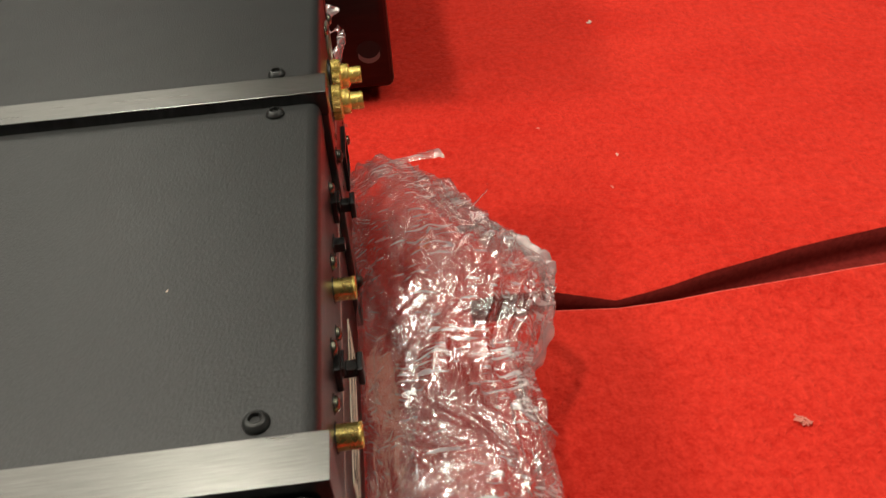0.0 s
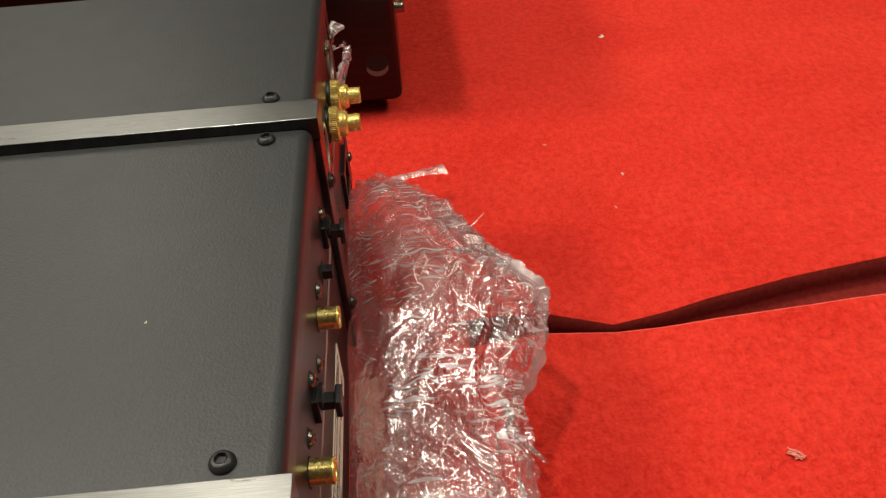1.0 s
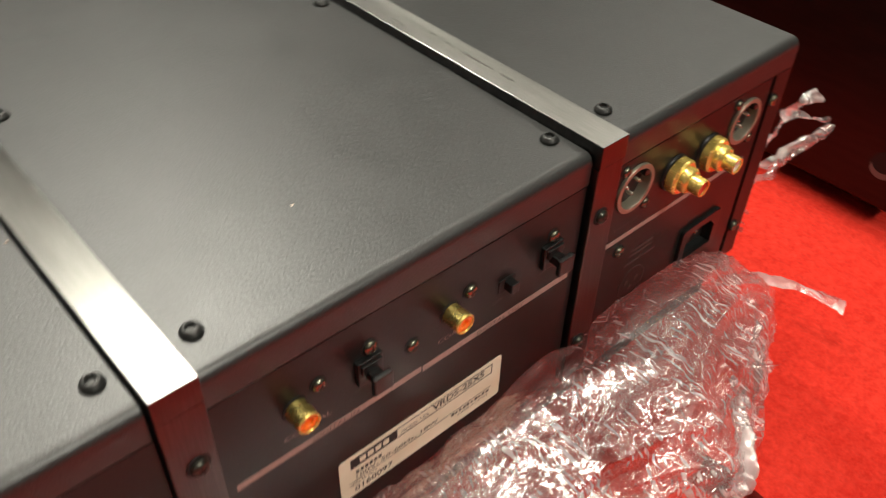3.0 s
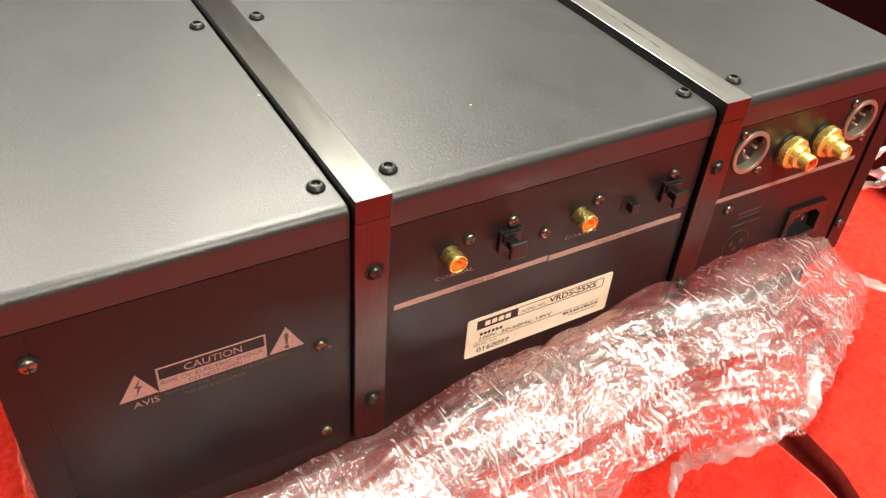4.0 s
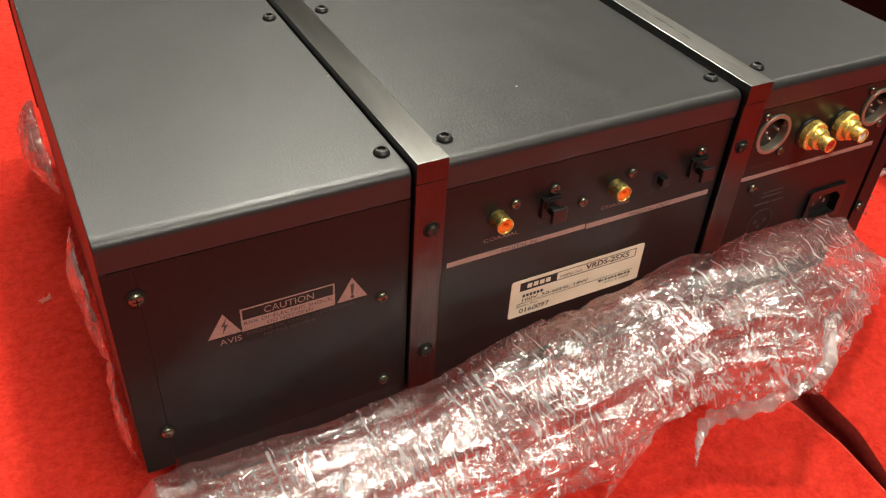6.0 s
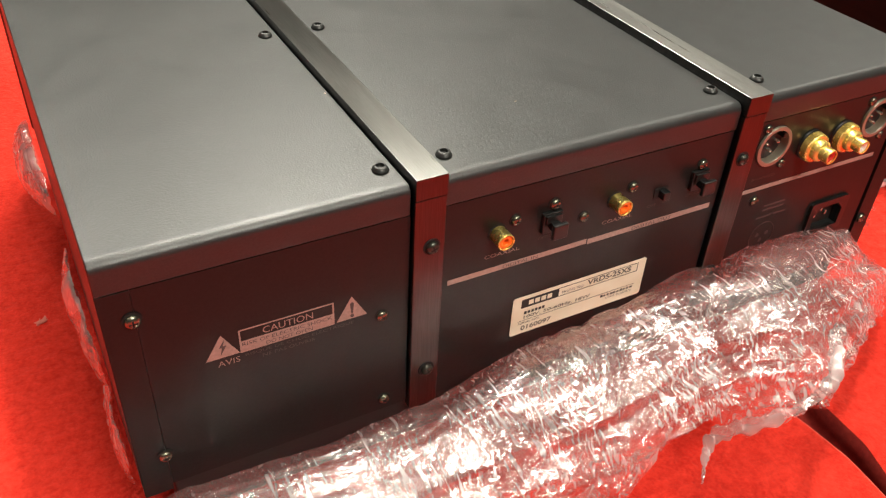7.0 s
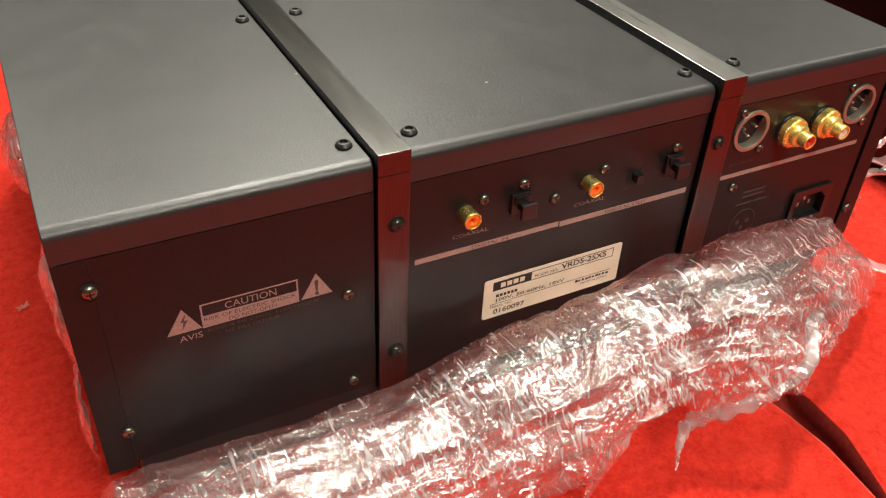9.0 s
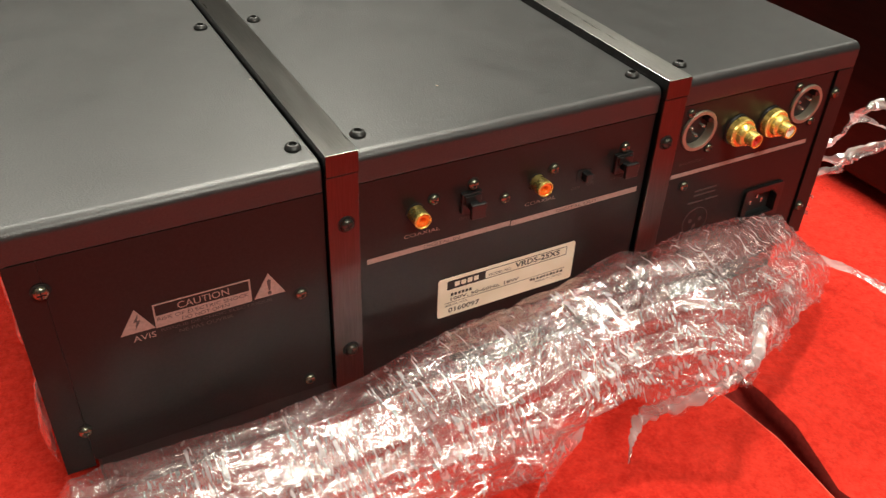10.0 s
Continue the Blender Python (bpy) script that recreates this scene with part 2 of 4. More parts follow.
def box(x0, x1, y0, y1, z0, z1, bevel=0.0, seg=2, bm=None):
    own = bmesh.new()
    bmesh.ops.create_cube(own, size=1)
    bmesh.ops.transform(own, matrix=Matrix.Translation(((x0 + x1) / 2, (y0 + y1) / 2, (z0 + z1) / 2)) @ Matrix.Diagonal((x1 - x0, y1 - y0, z1 - z0, 1)), verts=own.verts)
    if bevel:
        bmesh.ops.bevel(own, geom=own.edges[:], offset=bevel, segments=seg, affect="EDGES", profile=0.5)
    return join_into(bm, own)


def join_into(bm, own):
    if bm is None:
        return own
    me = bpy.data.meshes.new("join")
    own.to_mesh(me)
    own.free()
    bm.from_mesh(me)
    bpy.data.meshes.remove(me)
    return bm


def lathe(profile, place, axis="-y", seg=24, bm=None):
    """A turned body: profile rows of (radius, distance along the axis)."""
    own = bmesh.new()
    rings = []
    for r, d in profile:
        if r < 1e-6:
            rings.append([own.verts.new((0, 0, d))])
        else:
            rings.append([own.verts.new((r * math.cos(2 * math.pi * k / seg), r * math.sin(2 * math.pi * k / seg), d)) for k in range(seg)])
    for a, b in zip(rings, rings[1:]):
        for k in range(seg):
            q = [a[k % len(a)], a[(k + 1) % len(a)], b[(k + 1) % len(b)], b[k % len(b)]]
            q = list(dict.fromkeys(q))
            if len(q) > 2:
                own.faces.new(q)
    turn = {"-y": pose(0, 0, 0, 90, 0, 0), "z": Matrix.Identity(4), "-x": pose(0, 0, 0, 0, -90, 0), "x": pose(0, 0, 0, 0, 90, 0)}[axis]
    bmesh.ops.transform(own, matrix=Matrix.Translation(place) @ turn, verts=own.verts)
    bmesh.ops.recalc_face_normals(own, faces=own.faces[:])
    return join_into(bm, own)


def outline_plate(pts, y, thick=0.0002, bm=None):
    """A thin plate on the rear: pts are (x, z) in order, its face towards -y."""
    own = bmesh.new()
    front = [own.verts.new((x, y - thick, z)) for x, z in pts]
    back = [own.verts.new((x, y, z)) for x, z in pts]
    own.faces.new(front)
    for k in range(len(pts)):
        own.faces.new([front[k], back[k], back[(k + 1) % len(pts)], front[(k + 1) % len(pts)]])
    bmesh.ops.recalc_face_normals(own, faces=own.faces[:])
    return join_into(bm, own)


def pierced_plate(outer, holes, y0, y1):
    """A plate between y0, its face towards -y, and y1, with openings right through it: all outlines are lists of (x, z)."""
    own, edges, walls = bmesh.new(), [], []
    for pts in (outer, *holes):
        front = [own.verts.new((x, y0, z)) for x, z in pts]
        back = [own.verts.new((x, y1, z)) for x, z in pts]
        for k in range(len(pts)):
            j = (k + 1) % len(pts)
            edges.append(own.edges.new((front[k], front[j])))
            walls.append((front[k], back[k], back[j], front[j]))
    bmesh.ops.triangle_fill(own, edges=edges, use_beauty=True)
    for f in own.faces:
        f.normal_update()
        if f.normal.y > 0:
            f.normal_flip()
    for wall in walls:
        own.faces.new(wall)
    return own


def circle(x, z, r, n=32):
    return [(x + r * math.cos(2 * math.pi * k / n), z + r * math.sin(2 * math.pi * k / n)) for k in range(n)]


def rounded(x0, x1, z0, z1, r, n=4):
    pts = []
    for cx, cz, a0 in ((x1 - r, z1 - r, 0), (x0 + r, z1 - r, 90), (x0 + r, z0 + r, 180), (x1 - r, z0 + r, 270)):
        for k in range(n + 1):
            a = math.radians(a0 + 90 * k / n)
            pts.append((cx + r * math.cos(a), cz + r * math.sin(a)))
    return pts


def writing(text, x, z, height, width, y, material_, parent, name="printed_word", italic=0.0, bold=0.0):
    """Raised printing on the rear, its lower left corner at x, z, fitted to that height and width."""
    cu = bpy.data.curves.new(name, "FONT")
    cu.body, cu.size, cu.shear, cu.offset, cu.resolution_u = text, 1.0, italic, bold, 3
    cu.fill_mode = "FRONT"
    ob = new(name, cu)
    me = bpy.data.meshes.new_from_object(ob.evaluated_get(bpy.context.evaluated_depsgraph_get()))
    bpy.data.objects.remove(ob)
    bpy.data.curves.remove(cu)
    xs = [v.co.x for v in me.vertices]
    ys = [v.co.y for v in me.vertices]
    sx, sz = width / (max(xs) - min(xs)), height / (max(ys) - min(ys))
    x0, y0 = min(xs), min(ys)
    for v in me.vertices:
        v.co = (x + (v.co.x - x0) * sx, y, z + (v.co.y - y0) * sz)
    me.materials.clear()
    me.materials.append(material_)
    out = new(name, me)
    out.parent = parent
    return out


# ---- the room ----
def setting(name, bm, material_, label, category):
    return tagged(new(name, mesh_of(bm, name, material_)), label, category, "", "structure")


setting("floor", box(-3.0, 4.0, -3.0, 4.0, -0.80, -0.74), BOARDS, "dark brown wooden floor under the table", "floor")
setting("ceiling", box(-3.0, 4.0, -3.0, 4.0, 2.32, 2.40), CEIL, "plain grey ceiling over the room", "ceiling")
setting("wall_north", box(-3.0, 4.0, 4.0, 4.1, -0.74, 2.32), WALL, "plain dark brown room wall", "wall")
setting("wall_south", box(-3.0, 4.0, -3.1, -3.0, -0.74, 2.32), WALL, "plain dark brown room wall", "wall")
setting("wall_west", box(-3.1, -3.0, -3.0, 4.0, -0.74, 2.32), WALL, "plain dark brown room wall", "wall")
setting("wall_east", box(4.0, 4.1, -3.0, 4.0, -0.74, 2.32), WALL, "plain dark brown room wall", "wall")

table = thing("table", "dark wooden table hidden under a red cloth", "table", place=(0.3, 0.1, -0.74))
for i, (x, y) in enumerate(((-0.75, -0.75), (1.35, -0.75), (-0.75, 0.95), (1.35, 0.95))):
    b = box(x - 0.03 - 0.3, x + 0.03 - 0.3, y - 0.03 - 0.1, y + 0.03 - 0.1, 0, 0.675, 0.004)
    part("leg", b, BOARDS, table)
part("tabletop", box(-1.2, 1.2, -1.0, 1.0, 0.675, 0.713, 0.004), BOARDS, table)

# ---- the red cloth: one sheet with a deep pleat that runs out from under the film ----
PLEAT = [(0.05, 0.3390), (-0.06, 0.3385), (-0.103, 0.3395), (-0.140, 0.3340), (-0.176, 0.3370), (-0.245, 0.3470), (-0.305, 0.3530), (-0.9, 0.37)]
PLEAT_WIDE = [(0.05, 0.006), (-0.06, 0.009), (-0.103, 0.0058), (-0.140, 0.0022), (-0.176, 0.0045), (-0.245, 0.0095), (-0.305, 0.0125), (-0.9, 0.02)]


def lerp_rows(rows, v):
    rows = sorted(rows)
    return float(np.interp(v, [r[0] for r in rows], [r[1] for r in rows]))


def cloth_height(x, y):
    h = 0.0016 * noise.noise(Vector((x * 9, y * 9, 0.3))) + 0.0008 * noise.noise(Vector((x * 28, y * 28, 1.7)))
    if -0.9 < y < 0.05:
        half = lerp_rows(PLEAT_WIDE, y)
        d = x - lerp_rows(PLEAT, y)
        fade = min(1.0, max(0.0, (-0.045 - y) / 0.03))
        # raised lips on both sides, and a flat-bottomed trench between steep walls
        e = max(0.0, abs(d) - half)
        lip = fade * (0.008 if d > 0 else 0.003) * math.exp(-e / 0.03) * min(1.0, half / 0.006) * min(1.0, 0.78 + e / 0.02)
        sunk = min(1.0, max(0.0, 1 - abs(d) / half) / 0.10)
        h += lip * (1 - sunk) - fade * 0.011 * sunk
    return h


def cloth():
    def axis(lo, hi, fine_lo, fine_hi, fine, coarse):
        out, v = [], lo
        while v < hi:
            out.append(v)
            v += fine if fine_lo <= v < fine_hi else coarse
        return out + [hi]
    # columns: fixed ones on either side, and between them some that follow the pleat's walls and lips
    left, right = axis(-0.9, 0.27, 9, 9, 1, 0.012), axis(0.43, 1.5, 9, 9, 1, 0.012)
    lips = (0.0003, 0.0008, 0.0016, 0.003, 0.005, 0.008, 0.012, 0.017, 0.023, 0.030, 0.038)
    between = [(-1, -e) for e in reversed(lips)] + [(m, 0.0) for m in (-1.0, -0.93, -0.82, -0.5, 0.0, 0.5, 0.82, 0.93, 1.0)] + [(1, e) for e in lips]
    ys = axis(-0.9, 1.1, -0.40, 0.06, 0.004, 0.014)
    verts = []
    for y in ys:
        mid, half = lerp_rows(PLEAT, min(0.05, y)), lerp_rows(PLEAT_WIDE, min(0.05, y))
        xs = left + [mid + m * half + e for m, e in between] + right
        verts += [(x, y, cloth_height(x, y)) for x in xs]
    n = len(xs)
    faces = [(j * n + i, j * n + i + 1, (j + 1) * n + i + 1, (j + 1) * n + i) for j in range(len(ys) - 1) for i in range(n - 1)]
    me = bpy.data.meshes.new("red_cloth")
    me.from_pydata(verts, [], faces)
    for p in me.polygons:
        p.use_smooth = True
    for m in (CLOTH, PLEAT_SHADE, CUT_EDGE):
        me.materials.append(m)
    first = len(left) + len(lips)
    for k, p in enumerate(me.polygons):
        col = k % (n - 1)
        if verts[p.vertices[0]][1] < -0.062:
            # trench floor and walls get the painted shade, the near lip the pale edge
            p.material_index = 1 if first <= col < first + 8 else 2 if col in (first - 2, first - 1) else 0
    ob = new("red_cloth", me)
    return tagged(ob, "bright red fleece cloth with a pleat, spread over the table", "cloth")


cloth()

# ---- the disc player ----
W, D, BASE, TOP = 0.442, 0.350, 0.0405, 0.1671
S1A, S1B, S2A, S2B, STRAP_TOP = 0.1240, 0.1385, 0.3014, 0.3160, 0.1712
player = thing("disc_player", "dark grey metal disc player on the red cloth, rear sockets showing", "disc player", place=(0, 0, 0))


def chassis():
    b = box(0.004, W - 0.004, 0.004, D - 0.004, BASE + 0.004, TOP - 0.004)
    part("chassis", b, CHASSIS, player, "black inner chassis")
    part("front_panel", box(-0.001, W + 0.001, D - 0.002, D + 0.012, BASE - 0.001, TOP + 0.004, 0.002), COVER, player, "thick dark front panel")


def cover(x0, x1, left_side, right_side):
    """A folded sheet cover: top plate with a round rear edge and a lip that hangs down over the rear."""
    own = bmesh.new()
    rad, lip = 0.0044, 0.1527
    prof = [(0.0008, lip), (0.0, lip + 0.0004), (0.0, TOP - rad)]
    prof += [(rad - rad * math.cos(a), TOP - rad + rad * math.sin(a)) for a in [math.radians(v) for v in (15, 30, 45, 60, 75)]]
    prof += [(rad, TOP), (rad + 0.0006, TOP), (D - 0.0026, TOP), (D - 0.002, TOP), (D - 0.002, TOP - 0.002), (0.0022, TOP - 0.002), (0.0022, lip)]
    rings = [[own.verts.new((x, y, z)) for y, z in prof] for x in (x0, x1)]
    k = len(prof)
    for i in range(k):
        f = own.faces.new([rings[0][i], rings[1][i], rings[1][(i + 1) % k], rings[0][(i + 1) % k]])
        f.smooth = 2 <= i <= 8
    own.faces.new(rings[0])
    own.faces.new(rings[1][::-1])
    bmesh.ops.recalc_face_normals(own, faces=own.faces[:])
    ob = part("top_cover", own, COVER, player)
    for f in ob.data.polygons:
        f.use_smooth = abs(f.normal.x) < 0.5
    ob.modifiers.new("edge", "BEVEL").width = 0.0006
    ob.modifiers.new("flat_faces", "WEIGHTED_NORMAL").weight = 100
    if left_side or right_side:
        e = 0.0 if left_side else W
        s = 1 if left_side else -1
        wide = 0.0120
        a, c = sorted((e, e + s * wide))
        part("corner_flange", box(a, c, 0.0003, 0.0022, BASE, 0.15255, 0.0001), PANEL, ob)
        a, c = sorted((e, e + s * 0.0024))
        part("side_panel", box(a, c, 0.0004, D - 0.002, BASE, TOP - 0.0020, 0.0009, 3), COVER, ob)
    return ob


chassis()
cover(0.0, S1A - 0.0006, True, False)
cover(S1B + 0.0002, S2A - 0.0006, False, False)
cover(S2B + 0.0002, W, False, True)

part("rear_plate", box(0.0121, S1A - 0.0006, 0.0004, 0.004, BASE + 0.0035, 0.15255), PANEL, player, "dark rear plate with a printed warning")
part("rear_plate", box(S1B + 0.0002, S2A - 0.0015, 0.0004, 0.004, BASE + 0.0010, 0.15255), PANEL, player, "dark rear plate with digital sockets and a sticker")
XLR, XLR_R = ((0.3320, 0.1364), (0.4102, 0.1362)), 0.0116
INLET = (0.3806, 0.4116, 0.0630, 0.0868)
part("rear_plate", pierced_plate([(S2B + 0.0002, BASE + 0.0010), (W - 0.0152, BASE + 0.0010), (W - 0.0152, 0.15255), (S2B + 0.0002, 0.15255)],
                                 [circle(x, z, XLR_R * 0.9) for x, z in XLR] + [rounded(INLET[0] + 0.002, INLET[1] - 0.002, INLET[2] + 0.002, INLET[3] - 0.002, 0.001, 2)], 0.0004, 0.004),
     PANEL, player, "dark rear plate with analogue sockets")


def screw_head(x, z, y, r, mat, parent, tilt=0.0, up=False):
    """A cross-slot screw with a domed head, on the rear or, with up, on the top (y is then its place along the top)."""
    n, r = 20, r * (1.04 if parent is player else 0.98)
    prof = [(r, 0.0), (r, r * 0.36), (r * 0.9, r * 0.52), (r * 0.66, r * 0.70), (r * 0.30, r * 0.78), (0, r * 0.80)]
    own = lathe(prof, (0, 0, 0), "z", n)
    m = (pose(x, y, z, 0, 0, tilt) if up else pose(x, y, z, 90, 0, 0) @ pose(0, 0, 0, 0, 0, tilt))
    bmesh.ops.transform(own, matrix=m, verts=own.verts)
    ob = part("screw", own, mat, parent)
    for f in ob.data.polygons:
        f.use_smooth = True
    slot = bmesh.new()
    for a in (0, 90):
        cut = box(-r * 0.52, r * 0.52, -r * 0.10, r * 0.10, r * 0.62, r * 0.815)
        bmesh.ops.transform(cut, matrix=m @ pose(0, 0, 0, 0, 0, a), verts=cut.verts)
        slot = join_into(slot, cut)
    part("cross_slot", slot, HOLE_BLACK, ob)
    if parent is player and not up:
        part("screw_hole", lathe([(r * 1.30, 0), (r * 1.28, 0.00025), (0, 0.00025)], (x, y, z), "-y", 24), HOLE_BLACK, ob)
    return ob


def hex_screw(x, y, tilt, parent):
    """A low black button screw with a hexagon recess and a washer rim."""
    r = 0.0036
    own = lathe([(r, 0), (r, 0.0007), (r * 0.93, 0.0010), (r * 0.80, 0.0019), (r * 0.62, 0.0023), (r * 0.50, 0.0023)], (0, 0, 0), "z", 24)
    own = lathe([(r * 0.50, 0.0023), (r * 0.44, 0.0012), (0, 0.0012)], (0, 0, 0), "z", 6, own)
    bmesh.ops.transform(own, matrix=pose(x, y, TOP, 0, 0, tilt), verts=own.verts)
    ob = part("cover_screw", own, BLACK_SCREW, parent, "black button screw with a hexagon recess")
    for f in ob.data.polygons:
        f.use_smooth = f.area > 1e-9 and len(f.vertices) == 4 and f.normal.z > 0.2
    return ob


def straps():
    for k, (a, c) in enumerate(((S1A, S1B), (S2A, S2B))):
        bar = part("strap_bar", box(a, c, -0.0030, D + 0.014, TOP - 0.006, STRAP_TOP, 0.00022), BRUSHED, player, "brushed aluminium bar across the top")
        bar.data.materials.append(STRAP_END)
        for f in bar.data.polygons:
            # brushed metal on the upward face only, the darker metal elsewhere
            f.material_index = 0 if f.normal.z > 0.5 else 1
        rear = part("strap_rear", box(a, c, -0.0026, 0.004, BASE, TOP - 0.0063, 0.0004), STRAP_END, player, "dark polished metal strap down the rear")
        part("shadow_groove", box(a - 0.0012, a - 0.0002, 0.003, D, TOP - 0.006, TOP - 0.003), HOLE_BLACK, bar)
        mid = (a + c) / 2
        for z in (0.1362, 0.0645):
            recess = lathe([(0.0041, 0), (0.0040, 0.0002), (0.0039, 0.0003), (0.0, 0.0003)], (mid + 0.001 - 0.002 * k, -0.0026, z), "-y", 20)
            part("countersink", recess, HOLE_BLACK, rear)
            screw_head(mid + 0.001 - 0.002 * k, z, -0.0029, 0.0030, DARK_SCREW, rear, 20 + 40 * k)


straps()
for x, y, tilt in ((0.1170, 0.0160, 5), (0.1462, 0.0160, 31), (0.1170, 0.1595, 12), (0.1462, 0.1595, 44), (0.2947, 0.0170, 20), (0.3259, 0.0176, 3), (0.2947, 0.1620, 8), (0.3259, 0.1624, 50)):
    hex_screw(x, y, tilt, player)

# Screws of the rear plates.
for i, (x, z, r) in enumerate(((0.0108, 0.1387, 0.0029), (0.0115, 0.0630, 0.0026), (0.1107, 0.1035, 0.0026), (0.1117, 0.0510, 0.0026),
                (0.1758, 0.1355, 0.0025), (0.1962, 0.1384, 0.0026), (0.2142, 0.1262, 0.0025), (0.2410, 0.1356, 0.0026), (0.2836, 0.1375, 0.0025),
                (0.3300, 0.1030, 0.0026), (0.3240, 0.1480, 0.0022), (0.3418, 0.1240, 0.0022), (0.4010, 0.1480, 0.0022), (0.4186, 0.1240, 0.0022),
                (0.4318, 0.1390, 0.0026), (0.4330, 0.0625, 0.0026))):
    screw_head(x, z, 0.0004 if 0.0125 < x < 0.43 else 0.0, r, STEEL_SCREW, player, 17 * i % 90)


def coax_socket(x, z):
    """A gold-plated coaxial socket with an orange core."""
    r, n = 0.0041, 0.0004
    sock = part("coaxial_socket", lathe([(r * 1.02, -0.002), (r * 1.02, 0.0006), (r, 0.0008), (r, 0.0072), (r * 0.93, 0.0078), (r * 0.86, 0.0078), (r * 0.86, 0.0058)], (x, n, z), "-y", 28), BRASS, player, "brass coaxial socket with an orange core", True)
    sock.data.set_sharp_from_angle(angle=0.6)
    part("insulator", lathe([(r * 0.86, 0.0068), (r * 0.80, 0.0074), (r * 0.42, 0.0074), (r * 0.36, 0.0068), (r * 0.34, 0.0030), (0, 0.003)], (x, n, z), "-y", 28), ORANGE, sock, "orange plastic core", True)
    part("rim", lathe([(r * 1.01, 0.0070), (r * 1.03, 0.0074), (r * 0.97, 0.0080), (r * 0.86, 0.0080), (r * 0.84, 0.0072)], (x, n, z), "-y", 28), GOLD, sock, "bright gold rim", True)
    # flat black disc paints the shaded gap round the socket
    part("shade_gap", lathe([(r * 1.22, 0.0), (r * 1.20, 0.0003), (0, 0.0003)], (x, n, z), "-y", 28), HOLE_BLACK, sock)


coax_socket(0.1668, 0.1307)
coax_socket(0.2320, 0.1304)


def optical_socket(x, z):
    """A square black optical socket with a T-shaped dust plug in it."""
    y = 0.0004
    own = box(x - 0.0052, x + 0.0052, y - 0.0022, y + 0.002, z - 0.0054, z + 0.0054, 0.0004)
    own = box(x - 0.0042, x + 0.0042, y - 0.0034, y - 0.002, z + 0.0006, z + 0.0046, 0.0003, 2, own)
    sock = part("optical_socket", own, SOCKET_BLACK, player, "square black optical socket with a plug")
    plug = box(x - 0.0022, x + 0.0022, y - 0.0072, y - 0.0015, z - 0.0026, z + 0.0016, 0.0004)
    plug = box(x - 0.0040, x + 0.0040, y - 0.0092, y - 0.0070, z - 0.0048, z + 0.0032, 0.0006, 2, plug)
    part("dust_plug", plug, SOCKET_BLACK, sock)


optical_socket(0.1950, 0.1296)
optical_socket(0.2830, 0.1294)


def slide_switch(x, z):
    y = 0.0004
    sw = part("slide_switch", outline_plate(rounded(x - 0.0042, x + 0.0042, z - 0.0030, z + 0.0030, 0.0004, 2), y, 0.0003), HOLE_BLACK, player, "small black slide switch")
    part("switch_knob", box(x - 0.0014, x + 0.0026, y - 0.0044, y, z - 0.0022, z + 0.0022, 0.0004), SOCKET_BLACK, sw)


slide_switch(0.2600, 0.1272)


def xlr_socket(x, z):
    """A round three-pin balanced socket: nickel ring, dark well and pins."""
    y, r = 0.0004, XLR_R
    ring = part("balanced_socket", lathe([(r, 0), (r, 0.0010), (r * 0.98, 0.0013), (r * 0.82, 0.0013), (r * 0.80, 0.0006)], (x, y, z), "-y", 40), NICKEL, player, "three-pin balanced socket with a bare metal ring", True)
    ring.data.set_sharp_from_angle(angle=0.6)
    part("shell", lathe([(r * 0.80, 0.0006), (r * 0.79, -0.0075)], (x, y, z), "-y", 40), NICKEL, ring, "dull metal shell", True)
    part("well", lathe([(r * 0.80, -0.0070), (0, -0.0070)], (x, y, z), "-y", 40), XLR_WELL, ring, "dark plastic well")
    part("key_tab", box(x + 0.0046, x + 0.0078, y - 0.0011, y + 0.0070, z + 0.0042, z + 0.0070, 0.0003), SOCKET_BLACK, ring)
    for dx, dz in ((-0.0040, 0.0014), (0.0040, 0.0014), (0.0, -0.0034)):
        part("pin", lathe([(0.0009, -0.0070), (0.0009, -0.0006), (0.0005, 0.0), (0, 0.0001)], (x + dx, y, z + dz), "-y", 12), PIN, ring, "", True)


for x, z in XLR:
    xlr_socket(x, z)


def phono_socket(x, z, core):
    """A large gold phono socket: knurled collar, hexagon step and thin barrel."""
    y = 0.0004
    ridge = lathe([(0.0074, 0.0000), (0.0083, 0.0004), (0.0083, 0.0040), (0.0074, 0.0048), (0.0058, 0.0050)], (x, y - 0.0012, z), "-y", 112)
    for k, v in enumerate(ridge.verts):
        d = Vector((v.co.x - x, 0, v.co.z - z))
        if d.length > 0.0080 and int(round(math.atan2(d.z, d.x) / (2 * math.pi / 112))) % 2:
            v.co.x, v.co.z = x + d.x * 0.972, z + d.z * 0.972
    sock = part("phono_socket", ridge, GOLD, player, "large gold phono socket with a knurled collar")
    part("step", lathe([(0.0060, 0.0046), (0.0060, 0.0076), (0.0052, 0.0086), (0.0040, 0.0088)], (x, y - 0.0012, z), "-y", 32), GOLD, sock, "", True)
    brl = part("barrel", lathe([(0.0041, 0.0080), (0.0041, 0.0138), (0.0039, 0.0144), (0.0033, 0.0144), (0.0033, 0.0118)], (x, y - 0.0012, z), "-y", 32), GOLD, sock, "", True)
    brl.data.set_sharp_from_angle(angle=0.6)
    part("core", lathe([(0.0033, 0.0134), (0.0016, 0.0134), (0.0013, 0.0128), (0.0012, 0.0100), (0, 0.0100)], (x, y - 0.0012, z), "-y", 24), core, sock, "", True)
    part("collar_washer", lathe([(0.0088, 0.0), (0.0088, 0.0008), (0.0084, 0.0012), (0.0, 0.0012)], (x, y, z), "-y", 40), SOCKET_BLACK, sock, "black plastic washer", True)


